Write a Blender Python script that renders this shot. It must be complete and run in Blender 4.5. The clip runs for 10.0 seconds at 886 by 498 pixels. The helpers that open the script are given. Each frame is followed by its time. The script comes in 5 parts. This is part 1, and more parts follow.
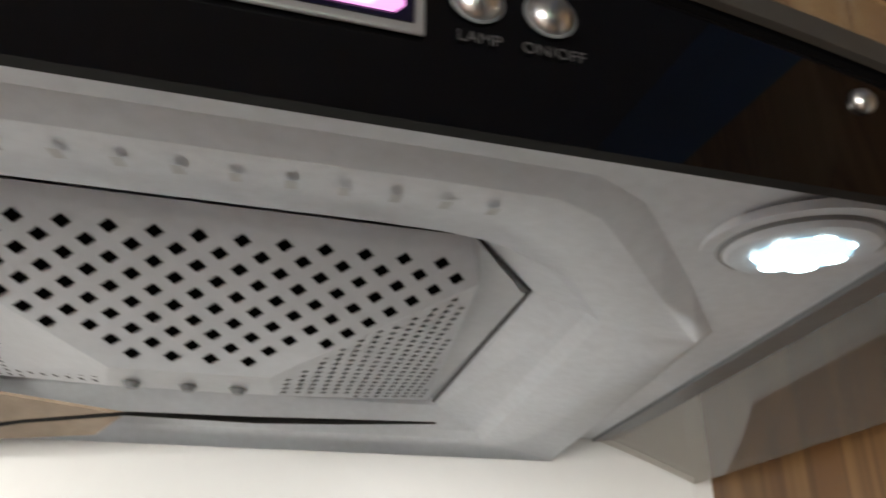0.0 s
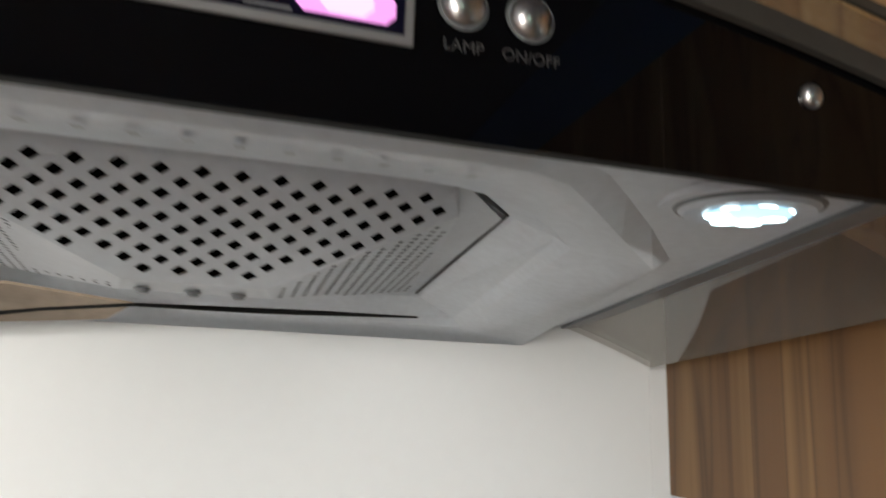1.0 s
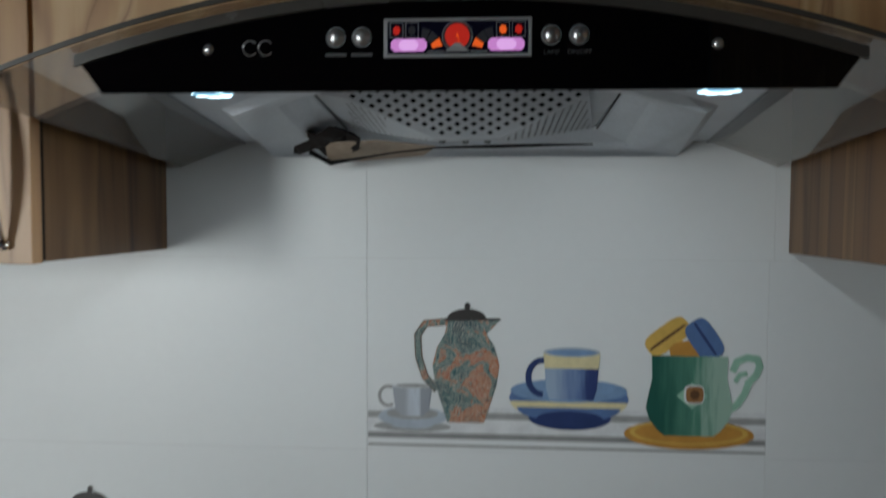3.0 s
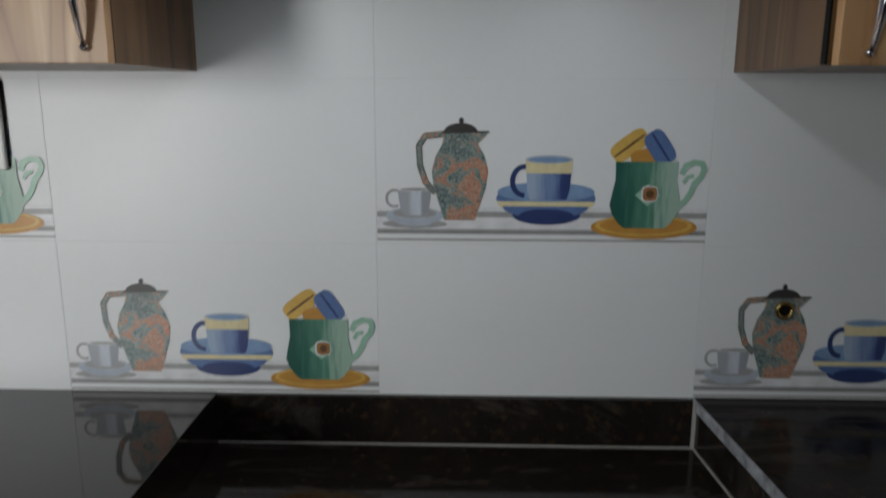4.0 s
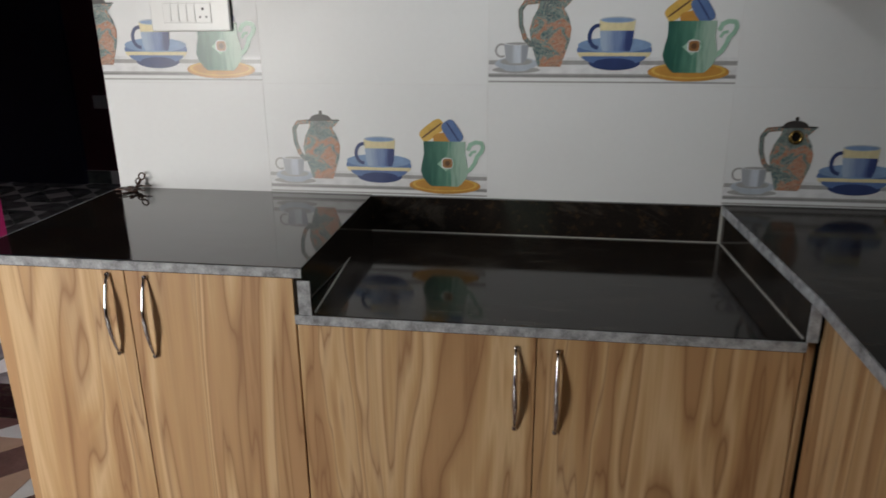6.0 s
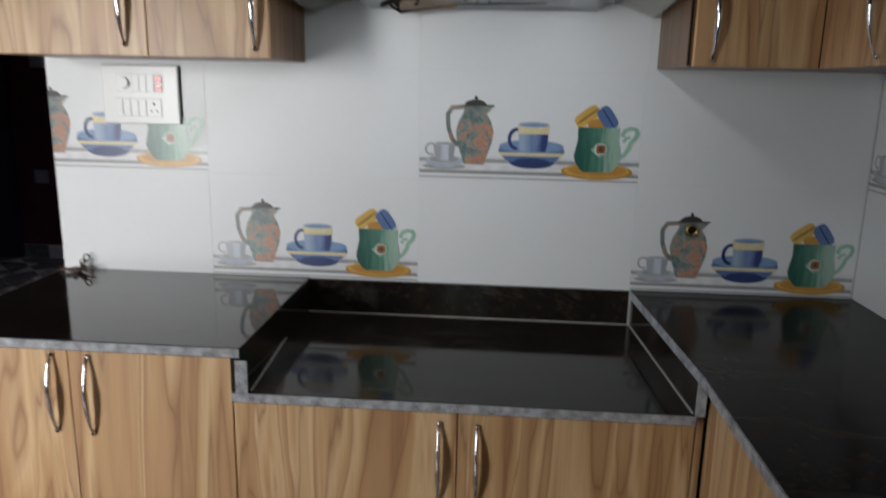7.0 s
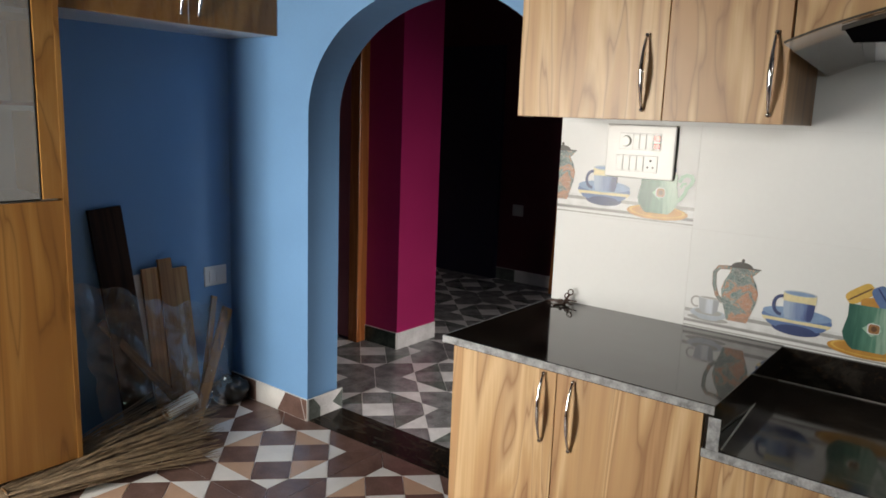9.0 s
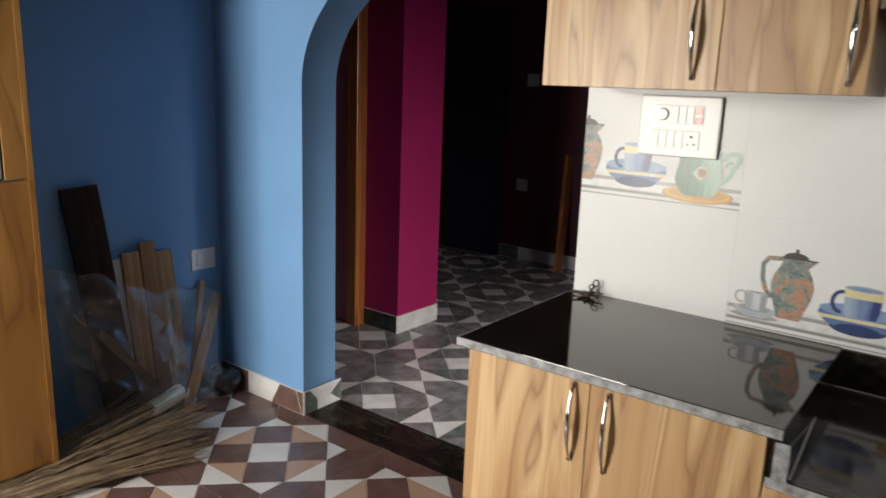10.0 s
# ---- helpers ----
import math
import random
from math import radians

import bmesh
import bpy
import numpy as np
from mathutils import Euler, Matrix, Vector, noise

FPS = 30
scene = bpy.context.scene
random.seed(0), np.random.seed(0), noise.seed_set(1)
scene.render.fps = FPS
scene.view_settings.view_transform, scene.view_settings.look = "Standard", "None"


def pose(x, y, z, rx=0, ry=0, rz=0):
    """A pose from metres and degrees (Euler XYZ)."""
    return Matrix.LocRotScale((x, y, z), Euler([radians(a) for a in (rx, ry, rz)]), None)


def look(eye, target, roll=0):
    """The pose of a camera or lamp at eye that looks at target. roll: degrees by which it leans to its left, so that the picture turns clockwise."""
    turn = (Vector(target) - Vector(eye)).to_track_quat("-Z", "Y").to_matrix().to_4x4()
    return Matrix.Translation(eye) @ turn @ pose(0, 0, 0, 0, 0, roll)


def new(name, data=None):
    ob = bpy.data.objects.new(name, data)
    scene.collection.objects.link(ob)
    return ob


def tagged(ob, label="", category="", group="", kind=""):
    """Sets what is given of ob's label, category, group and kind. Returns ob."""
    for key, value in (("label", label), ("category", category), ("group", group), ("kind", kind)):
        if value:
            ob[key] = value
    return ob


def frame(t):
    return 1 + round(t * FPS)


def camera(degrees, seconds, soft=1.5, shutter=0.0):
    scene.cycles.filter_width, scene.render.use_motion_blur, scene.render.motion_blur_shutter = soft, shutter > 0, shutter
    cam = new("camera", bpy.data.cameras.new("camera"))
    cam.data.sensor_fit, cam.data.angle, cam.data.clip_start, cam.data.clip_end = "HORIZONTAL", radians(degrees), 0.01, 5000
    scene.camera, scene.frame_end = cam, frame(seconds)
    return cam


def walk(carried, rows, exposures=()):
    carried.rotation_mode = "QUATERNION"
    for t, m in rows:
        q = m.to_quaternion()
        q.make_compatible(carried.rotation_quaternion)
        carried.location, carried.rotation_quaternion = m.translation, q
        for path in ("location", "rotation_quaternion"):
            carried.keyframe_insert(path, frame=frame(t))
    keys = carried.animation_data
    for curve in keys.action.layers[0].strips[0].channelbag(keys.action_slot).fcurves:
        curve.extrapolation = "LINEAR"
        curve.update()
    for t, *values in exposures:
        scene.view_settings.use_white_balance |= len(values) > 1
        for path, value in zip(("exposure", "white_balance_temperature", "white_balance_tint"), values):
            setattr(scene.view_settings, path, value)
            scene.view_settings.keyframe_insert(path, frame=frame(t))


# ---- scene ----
cam = camera(62.6, 10.0, soft=1.7, shutter=0.5)
PATH = [
    (0, (0.183, -0.625, 1.495), (0.685, 1.132, 2.306), 0.1),
    (0.2, (0.199, -0.629, 1.498), (0.756, 1.132, 2.266), 0.3),
    (0.5, (0.206, -0.633, 1.497), (0.831, 1.141, 2.179), 0.4),
    (0.7, (0.197, -0.643, 1.501), (0.815, 1.174, 2.063), 0.8),
    (0.8, (0.186, -0.65, 1.507), (0.804, 1.187, 1.997), 0.9),
    (1, (0.172, -0.669, 1.525), (0.748, 1.199, 1.948), 1.7),
    (1.2, (0.161, -0.693, 1.536), (0.636, 1.215, 1.902), 1.9),
    (1.3, (0.154, -0.706, 1.54), (0.557, 1.235, 1.814), 1.9),
    (1.5, (0.137, -0.724, 1.543), (0.501, 1.239, 1.661), 0.5),
    (1.7, (0.133, -0.748, 1.546), (0.377, 1.236, 1.596), -0.8),
    (1.8, (0.138, -0.768, 1.552), (0.35, 1.22, 1.584), -0.8),
    (2, (0.165, -0.826, 1.562), (0.288, 1.17, 1.585), 0.2),
    (2.2, (0.196, -0.889, 1.568), (0.171, 1.11, 1.596), 1.8),
    (3.3, (0.179, -1.173, 1.465), (0.045, 0.815, 1.298), 0.1),
    (3.5, (0.167, -1.216, 1.449), (0.045, 0.768, 1.227), 0.4),
    (4, (0.151, -1.316, 1.404), (0.108, 0.64, 0.991), 0.2),
    (4.5, (0.188, -1.457, 1.361), (0.057, 0.488, 0.913), 0.6),
    (5, (0.265, -1.609, 1.367), (0.015, 0.283, 0.768), 0.3),
    (5.5, (0.176, -1.729, 1.333), (-0.094, 0.142, 0.68), 0.5),
    (5.7, (0.17, -1.806, 1.325), (-0.156, 0.058, 0.679), -1.0),
    (6.8, (0.143, -1.976, 1.386), (0.061, -0.046, 0.87), 1.9),
    (7, (0.217, -2.012, 1.396), (0.077, -0.066, 0.953), 1.2),
    (7.5, (0.237, -2.078, 1.442), (-0.045, -0.128, 1.099), 0.8),
    (7.9, (0.183, -2.128, 1.459), (-0.441, -0.256, 1.129), 0.6),
    (8, (0.206, -2.137, 1.454), (-0.554, -0.315, 1.13), 0.8),
    (8.4, (0.154, -2.162, 1.445), (-0.896, -0.491, 1.121), 0.9),
    (8.5, (0.142, -2.151, 1.445), (-0.969, -0.522, 1.11), 1.3),
    (8.7, (0.121, -2.164, 1.442), (-1.047, -0.577, 1.098), 1.4),
    (9, (0.121, -2.138, 1.436), (-1.08, -0.58, 1.076), 2.1),
    (9.4, (0.094, -2.104, 1.429), (-1.074, -0.533, 1.017), 2.4),
    (9.5, (0.069, -2.07, 1.423), (-1.089, -0.495, 1.001), 2.7),
    (10, (-0.075, -1.961, 1.435), (-1.254, -0.406, 0.996), 2.1),
]
# exposure and white balance along the walk
EXPOSURES = [(0, 1.12, 7300, 12), (0.5, 1.11, 7300, 12), (0.8, 0.9, 7200, 12), (1, 0.77, 7100, 11), (1.5, 0.42, 7000, 10), (2, 0.06, 6700, 10), (2.2, -0.02, 6700, 9), (3.3, -0.5, 6100, 4),
             (4, -0.46, 6400, 9), (5, -0.28, 6650, 11), (5.7, -0.24, 6800, 11), (7, -0.1, 6400, 11), (7.5, -0.12, 6500, 11), (8, -0.2, 6800, 11), (8.5, -0.14, 7000, 10), (9, 0.1, 7200, 10), (10, 0.12, 7200, 10)]
walk(cam, [(t, look(eye, target, roll)) for t, eye, target, roll in PATH], EXPOSURES)

# ---- world and light ----
world = bpy.data.worlds.new("world")
scene.world = world
world.use_nodes = True
wn = world.node_tree.nodes
sky = wn.new("ShaderNodeTexSky")
sky.sky_type, sky.sun_disc = "NISHITA", False
sky.sun_elevation, sky.sun_rotation = radians(40), radians(200)
wn["Background"].inputs["Strength"].default_value = 0.12
world.node_tree.links.new(sky.outputs["Color"], wn["Background"].inputs["Color"])


def area_lamp(name, at, target, w, h, watts, colour, shape="RECTANGLE"):
    lamp = bpy.data.lights.new(name, "AREA")
    lamp.shape, lamp.size, lamp.size_y, lamp.energy, lamp.color = shape, w, h, watts, colour
    ob = new(name, lamp)
    ob.matrix_world = look(at, target)
    return ob


# ---- materials ----
def mat(name, colour=(0.8, 0.8, 0.8), rough=0.5, metal=0.0):
    m = bpy.data.materials.new(name)
    m.use_nodes = True
    b = m.node_tree.nodes["Principled BSDF"]
    b.inputs["Base Color"].default_value = (*colour, 1)
    b.inputs["Roughness"].default_value = rough
    b.inputs["Metallic"].default_value = metal
    return m


def node(m, kind, **values):
    n = m.node_tree.nodes.new(kind)
    for key, value in values.items():
        n.inputs[key].default_value = value
    return n


def link(m, a, b):
    m.node_tree.links.new(a, b)


def bsdf(m):
    return m.node_tree.nodes["Principled BSDF"]


def ramp(m, fac, stops):
    n = m.node_tree.nodes.new("ShaderNodeValToRGB")
    els = n.color_ramp.elements
    while len(els) < len(stops):
        els.new(0.5)
    for el, (at, colour) in zip(els, stops):
        el.position, el.color = at, (*colour, 1)
    link(m, fac, n.inputs["Fac"])
    return n.outputs["Color"]


def grainy(name, colour, rough=0.5, amount=0.15, scale=8.0, fine=90.0, bump=0.15, metal=0.0):
    """A plain surface with broad mottling, fine grain and slight relief."""
    m = mat(name, colour, rough, metal)
    tc = node(m, "ShaderNodeTexCoord")
    a = node(m, "ShaderNodeTexNoise", Scale=scale, Detail=5.0)
    f = node(m, "ShaderNodeTexNoise", Scale=fine, Detail=3.0)
    link(m, tc.outputs["Object"], a.inputs["Vector"])
    link(m, tc.outputs["Object"], f.inputs["Vector"])
    mix = node(m, "ShaderNodeMath")
    mix.operation = "ADD"
    link(m, a.outputs["Fac"], mix.inputs[0])
    half = node(m, "ShaderNodeMath")
    half.operation = "MULTIPLY"
    half.inputs[1].default_value = 0.4
    link(m, f.outputs["Fac"], half.inputs[0])
    link(m, half.outputs[0], mix.inputs[1])
    lo = tuple(c * (1 - amount) for c in colour)
    hi = tuple(min(1, c * (1 + amount)) for c in colour)
    link(m, ramp(m, mix.outputs[0], [(0.45, lo), (0.95, hi)]), bsdf(m).inputs["Base Color"])
    r = node(m, "ShaderNodeMapRange")
    r.inputs["To Min"].default_value, r.inputs["To Max"].default_value = max(0.02, rough * 0.8), min(1, rough * 1.25)
    link(m, a.outputs["Fac"], r.inputs["Value"])
    link(m, r.outputs[0], bsdf(m).inputs["Roughness"])
    if bump:
        bp = node(m, "ShaderNodeBump", Strength=bump, Distance=0.001)
        link(m, f.outputs["Fac"], bp.inputs["Height"])
        link(m, bp.outputs["Normal"], bsdf(m).inputs["Normal"])
    return m


def wood(name, dark, mid, light, rough=0.38, across=7.0, along=0.4):
    """Printed walnut laminate: upright bands, cathedral figure and fine pores."""
    m = mat(name, mid, rough)
    tc, info = node(m, "ShaderNodeTexCoord"), node(m, "ShaderNodeObjectInfo")
    shift = node(m, "ShaderNodeVectorMath")
    shift.operation = "ADD"
    comb = node(m, "ShaderNodeCombineXYZ")
    mul = node(m, "ShaderNodeMath")
    mul.operation = "MULTIPLY"
    mul.inputs[1].default_value = 37.0
    link(m, info.outputs["Random"], mul.inputs[0])
    for k in range(3):
        link(m, mul.outputs[0], comb.inputs[k])
    link(m, tc.outputs["Object"], shift.inputs[0])
    link(m, comb.outputs[0], shift.inputs[1])
    scaled = node(m, "ShaderNodeMapping")
    scaled.inputs["Scale"].default_value = (across, across, along)
    link(m, shift.outputs[0], scaled.inputs["Vector"])
    big = node(m, "ShaderNodeTexNoise", Scale=1.0, Detail=3.5, Roughness=0.5, Distortion=0.85)
    link(m, scaled.outputs[0], big.inputs["Vector"])
    rings = node(m, "ShaderNodeMath")
    rings.operation = "MULTIPLY"
    rings.inputs[1].default_value = 3.2
    link(m, big.outputs["Fac"], rings.inputs[0])
    tri = node(m, "ShaderNodeMath")
    tri.operation = "PINGPONG"
    tri.inputs[1].default_value = 0.5
    link(m, rings.outputs[0], tri.inputs[0])
    pores = node(m, "ShaderNodeMapping")
    pores.inputs["Scale"].default_value = (170, 170, 4)
    link(m, shift.outputs[0], pores.inputs["Vector"])
    fine = node(m, "ShaderNodeTexNoise", Scale=1.0, Detail=2.0)
    link(m, pores.outputs[0], fine.inputs["Vector"])
    broad = node(m, "ShaderNodeMapping")
    broad.inputs["Scale"].default_value = (across * 1.3, across * 1.3, along * 0.25)
    link(m, shift.outputs[0], broad.inputs["Vector"])
    band = node(m, "ShaderNodeTexNoise", Scale=1.0, Detail=2.0)
    link(m, broad.outputs[0], band.inputs["Vector"])
    total = node(m, "ShaderNodeMath")
    total.operation = "MULTIPLY_ADD"
    total.inputs[1].default_value = 0.9
    link(m, tri.outputs[0], total.inputs[0])
    link(m, band.outputs["Fac"], total.inputs[2])
    total2 = node(m, "ShaderNodeMath")
    total2.operation = "MULTIPLY_ADD"
    total2.inputs[1].default_value = 0.16
    link(m, fine.outputs["Fac"], total2.inputs[0])
    link(m, total.outputs[0], total2.inputs[2])
    pink = (mid[0] * 0.88, mid[1] * 0.83, mid[2] * 0.84)
    col = ramp(m, total2.outputs[0], [(0.4, dark), (0.54, pink), (0.68, mid), (0.8, light), (0.92, mid), (1.08, pink)])
    many = node(m, "ShaderNodeMath")
    many.operation = "MULTIPLY"
    many.inputs[1].default_value = 10.0
    link(m, big.outputs["Fac"], many.inputs[0])
    line = node(m, "ShaderNodeMath")
    line.operation = "PINGPONG"
    line.inputs[1].default_value = 0.5
    link(m, many.outputs[0], line.inputs[0])
    thin = ramp(m, line.outputs[0], [(0.0, (0.8, 0.8, 0.8)), (0.05, (0.4, 0.4, 0.4)), (0.2, (0.06, 0.06, 0.06)), (0.4, (0, 0, 0))])
    figure = node(m, "ShaderNodeMix")
    figure.data_type = "RGBA"
    link(m, thin, figure.inputs["Factor"])
    link(m, col, figure.inputs[6])
    figure.inputs[7].default_value = (*dark, 1)
    link(m, figure.outputs[2], bsdf(m).inputs["Base Color"])
    bp = node(m, "ShaderNodeBump", Strength=0.08, Distance=0.001)
    link(m, fine.outputs["Fac"], bp.inputs["Height"])
    link(m, bp.outputs["Normal"], bsdf(m).inputs["Normal"])
    return m


def granite(name, polish=0.5, low=0.04, high=0.13):
    """Black granite with faint specks and a dusty film, more or less polished."""
    m = mat(name, (0.014, 0.012, 0.011), 0.15)
    tc = node(m, "ShaderNodeTexCoord")
    v = node(m, "ShaderNodeTexVoronoi", Scale=260.0)
    link(m, tc.outputs["Object"], v.inputs["Vector"])
    speck = ramp(m, v.outputs["Distance"], [(0.0, (0.035, 0.03, 0.026)), (0.12, (0.014, 0.012, 0.011)), (1, (0.008, 0.0075, 0.0075))])
    dust = node(m, "ShaderNodeTexNoise", Scale=5.0, Detail=7.0, Roughness=0.65, Distortion=0.8)
    link(m, tc.outputs["Object"], dust.inputs["Vector"])
    amount = ramp(m, dust.outputs["Fac"], [(0.42, (0.03, 0.03, 0.03)), (0.56, (0.12, 0.12, 0.12)), (0.68, (0.3, 0.3, 0.3)), (0.78, (0.16, 0.16, 0.16))])
    mix = node(m, "ShaderNodeMix")
    mix.data_type = "RGBA"
    link(m, amount, mix.inputs["Factor"])
    link(m, speck, mix.inputs[6])
    mix.inputs[7].default_value = (0.06, 0.042, 0.03, 1)
    wipe = node(m, "ShaderNodeMapping")
    wipe.inputs["Rotation"].default_value, wipe.inputs["Scale"].default_value = (0, 0, 0.6), (2.2, 9.0, 4.0)
    link(m, tc.outputs["Object"], wipe.inputs["Vector"])
    smear = node(m, "ShaderNodeTexNoise", Scale=1.6, Detail=6.0, Roughness=0.6, Distortion=1.4)
    link(m, wipe.outputs[0], smear.inputs["Vector"])
    film = node(m, "ShaderNodeMix")
    film.data_type = "RGBA"
    link(m, ramp(m, smear.outputs["Fac"], [(0.54, (0, 0, 0)), (0.62, (0.4, 0.4, 0.4)), (0.66, (0.05, 0.05, 0.05)), (0.72, (0.3, 0.3, 0.3))]), film.inputs["Factor"])
    link(m, mix.outputs[2], film.inputs[6])
    film.inputs[7].default_value = (0.075, 0.065, 0.055, 1)
    fleck = node(m, "ShaderNodeTexNoise", Scale=55.0, Detail=4.0, Roughness=0.6)
    link(m, tc.outputs["Object"], fleck.inputs["Vector"])
    amber = node(m, "ShaderNodeMix")
    amber.data_type = "RGBA"
    link(m, ramp(m, fleck.outputs["Fac"], [(0.56, (0, 0, 0)), (0.68, (0.4, 0.4, 0.4))]), amber.inputs["Factor"])
    link(m, film.outputs[2], amber.inputs[6])
    amber.inputs[7].default_value = (0.07, 0.04, 0.018, 1)
    link(m, amber.outputs[2], bsdf(m).inputs["Base Color"])
    r = ramp(m, dust.outputs["Fac"], [(0.33, (low,) * 3), (0.52, (low * 1.4,) * 3), (0.68, (high,) * 3)])
    link(m, r, bsdf(m).inputs["Roughness"])
    bsdf(m).inputs["Specular IOR Level"].default_value = polish
    return m


WOOD = wood("walnut_laminate", (0.27, 0.13, 0.06), (0.53, 0.33, 0.163), (0.66, 0.46, 0.262), across=5.6, along=0.55)
GOLD_WOOD = wood("golden_laminate", (0.16, 0.066, 0.015), (0.325, 0.152, 0.038), (0.4, 0.205, 0.06), across=3.2, along=0.5)
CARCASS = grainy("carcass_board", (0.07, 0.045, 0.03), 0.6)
GRANITE = granite("black_granite", 0.75, 0.04, 0.16)
DULL_GRANITE = granite("dull_black_granite", 0.24, 0.06, 0.16)
WORN_GRANITE = granite("worn_black_granite", 0.1, 0.1, 0.2)
EDGE = grainy("raw_granite_edge", (0.32, 0.33, 0.35), 0.75, 0.55, 45.0, 220.0, 0.6)
WHITE_TILE = grainy("white_glazed_tile", (0.73, 0.745, 0.76), 0.38, 0.025, 3.0, 60.0, 0.0)
GROUT = grainy("grout", (0.68, 0.68, 0.68), 0.9)
BLUE = grainy("blue_wall_paint", (0.155, 0.33, 0.59), 0.55, 0.06, 2.5, 140.0, 0.12)
MAGENTA = grainy("magenta_wall_paint", (0.35, 0.012, 0.105), 0.45, 0.1, 3.0, 120.0, 0.1)
MAUVE = grainy("mauve_wall_paint", (0.45, 0.2, 0.23), 0.55, 0.1, 3.0, 120.0, 0.1)
NAVY = grainy("dark_blue_door_paint", (0.009, 0.01, 0.032), 0.5, 0.15)
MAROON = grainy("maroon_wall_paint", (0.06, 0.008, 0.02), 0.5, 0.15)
DOOR_WOOD = wood("polished_door_frame_wood", (0.16, 0.05, 0.015), (0.3, 0.1, 0.03), (0.38, 0.14, 0.05), 0.25)
CEILING = grainy("ceiling_paint", (0.36, 0.38, 0.41), 0.7, 0.04)
CHROME = mat("chrome", (0.78, 0.78, 0.8), 0.1, 1.0)
STEEL = grainy("grey_hood_paint", (0.63, 0.67, 0.72), 0.36, 0.14, 6.0, 150.0, 0.05)
STEEL_DARK = grainy("grey_hood_rail", (0.16, 0.17, 0.18), 0.4)
BLACK_GLASS = mat("black_glass", (0.002, 0.002, 0.0025), 0.03)
BLACK = mat("black", (0.006, 0.006, 0.006), 0.6)
bsdf(BLACK).inputs["Specular IOR Level"].default_value = 0.12
PLASTIC_WHITE = mat("white_plastic", (0.74, 0.75, 0.75), 0.3)


def glow(name, colour, strength):
    m = mat(name, (0.02, 0.02, 0.02), 0.3)
    bsdf(m).inputs["Emission Color"].default_value = (*colour, 1)
    bsdf(m).inputs["Emission Strength"].default_value = strength
    return m


def clear(name, tint, gloss_rough=0.02, haze=0.0, gloss=1.0):
    """Thin sheet glass or film: passes tinted light, reflects by Fresnel."""
    m = bpy.data.materials.new(name)
    m.use_nodes = True
    nt = m.node_tree
    nt.nodes.remove(nt.nodes["Principled BSDF"])
    t, g, mixer, lw, power, weaken = (nt.nodes.new(k) for k in ("ShaderNodeBsdfTransparent", "ShaderNodeBsdfGlossy", "ShaderNodeMixShader", "ShaderNodeLayerWeight", "ShaderNodeMath", "ShaderNodeMath"))
    t.inputs["Color"].default_value = (*tint, 1)
    g.inputs["Roughness"].default_value = gloss_rough
    lw.inputs["Blend"].default_value = 0.5
    power.operation, weaken.operation = "POWER", "MULTIPLY_ADD"
    power.inputs[1].default_value = 4.5
    weaken.inputs[1].default_value, weaken.inputs[2].default_value = 0.92 * gloss, 0.05 * gloss
    nt.links.new(lw.outputs["Facing"], power.inputs[0])
    nt.links.new(power.outputs[0], weaken.inputs[0])
    nt.links.new(weaken.outputs[0], mixer.inputs[0])
    nt.links.new(g.outputs[0], mixer.inputs[2])
    if haze:
        d, second = nt.nodes.new("ShaderNodeBsdfDiffuse"), nt.nodes.new("ShaderNodeMixShader")
        d.inputs["Color"].default_value = (0.6, 0.62, 0.63, 1)
        second.inputs[0].default_value = haze
        nt.links.new(t.outputs[0], second.inputs[1])
        nt.links.new(d.outputs[0], second.inputs[2])
        nt.links.new(second.outputs[0], mixer.inputs[1])
    else:
        nt.links.new(t.outputs[0], mixer.inputs[1])
    nt.links.new(mixer.outputs[0], nt.nodes["Material Output"].inputs["Surface"])
    return m


GLASS = clear("window_glass", (0.95, 0.97, 0.97))
SMOKED = clear("smoked_glass", (0.8, 0.77, 0.72), 0.03, 0.1, 1.2)
FROSTED = clear("frosted_glass", (0.8, 0.83, 0.85), 0.15, 0.28, 0.8)
FILM = clear("plastic_film", (0.95, 0.95, 0.96), 0.06, 0.11, 1.7)


# ---- mesh helpers ----
def box(bm, x0, x1, y0, y1, z0, z1, bevel=0.0, slot=0):
    made = bmesh.ops.create_cube(bm, size=1.0, matrix=Matrix.LocRotScale(
        ((x0 + x1) / 2, (y0 + y1) / 2, (z0 + z1) / 2), None, (abs(x1 - x0), abs(y1 - y0), abs(z1 - z0))))
    verts = made["verts"]
    for f in {f for v in verts for f in v.link_faces}:
        f.material_index = slot
    if bevel:
        bmesh.ops.bevel(bm, geom=list({e for v in verts for e in v.link_edges}), offset=bevel, segments=2, affect="EDGES", profile=0.5)
    return bm


def boxed(*size, bevel=0.0):
    return box(bmesh.new(), *size, bevel=bevel)


def cyl(bm, at, axis, r0, r1, depth, n=20):
    """A cone or cylinder that starts at a point and runs along an axis."""
    turn = Vector(axis).to_track_quat("Z", "Y").to_matrix().to_4x4()
    bmesh.ops.create_cone(bm, cap_ends=True, segments=n, radius1=r0, radius2=r1, depth=depth,
                          matrix=Matrix.Translation(Vector(at)) @ turn @ Matrix.Translation((0, 0, depth / 2)))
    return bm


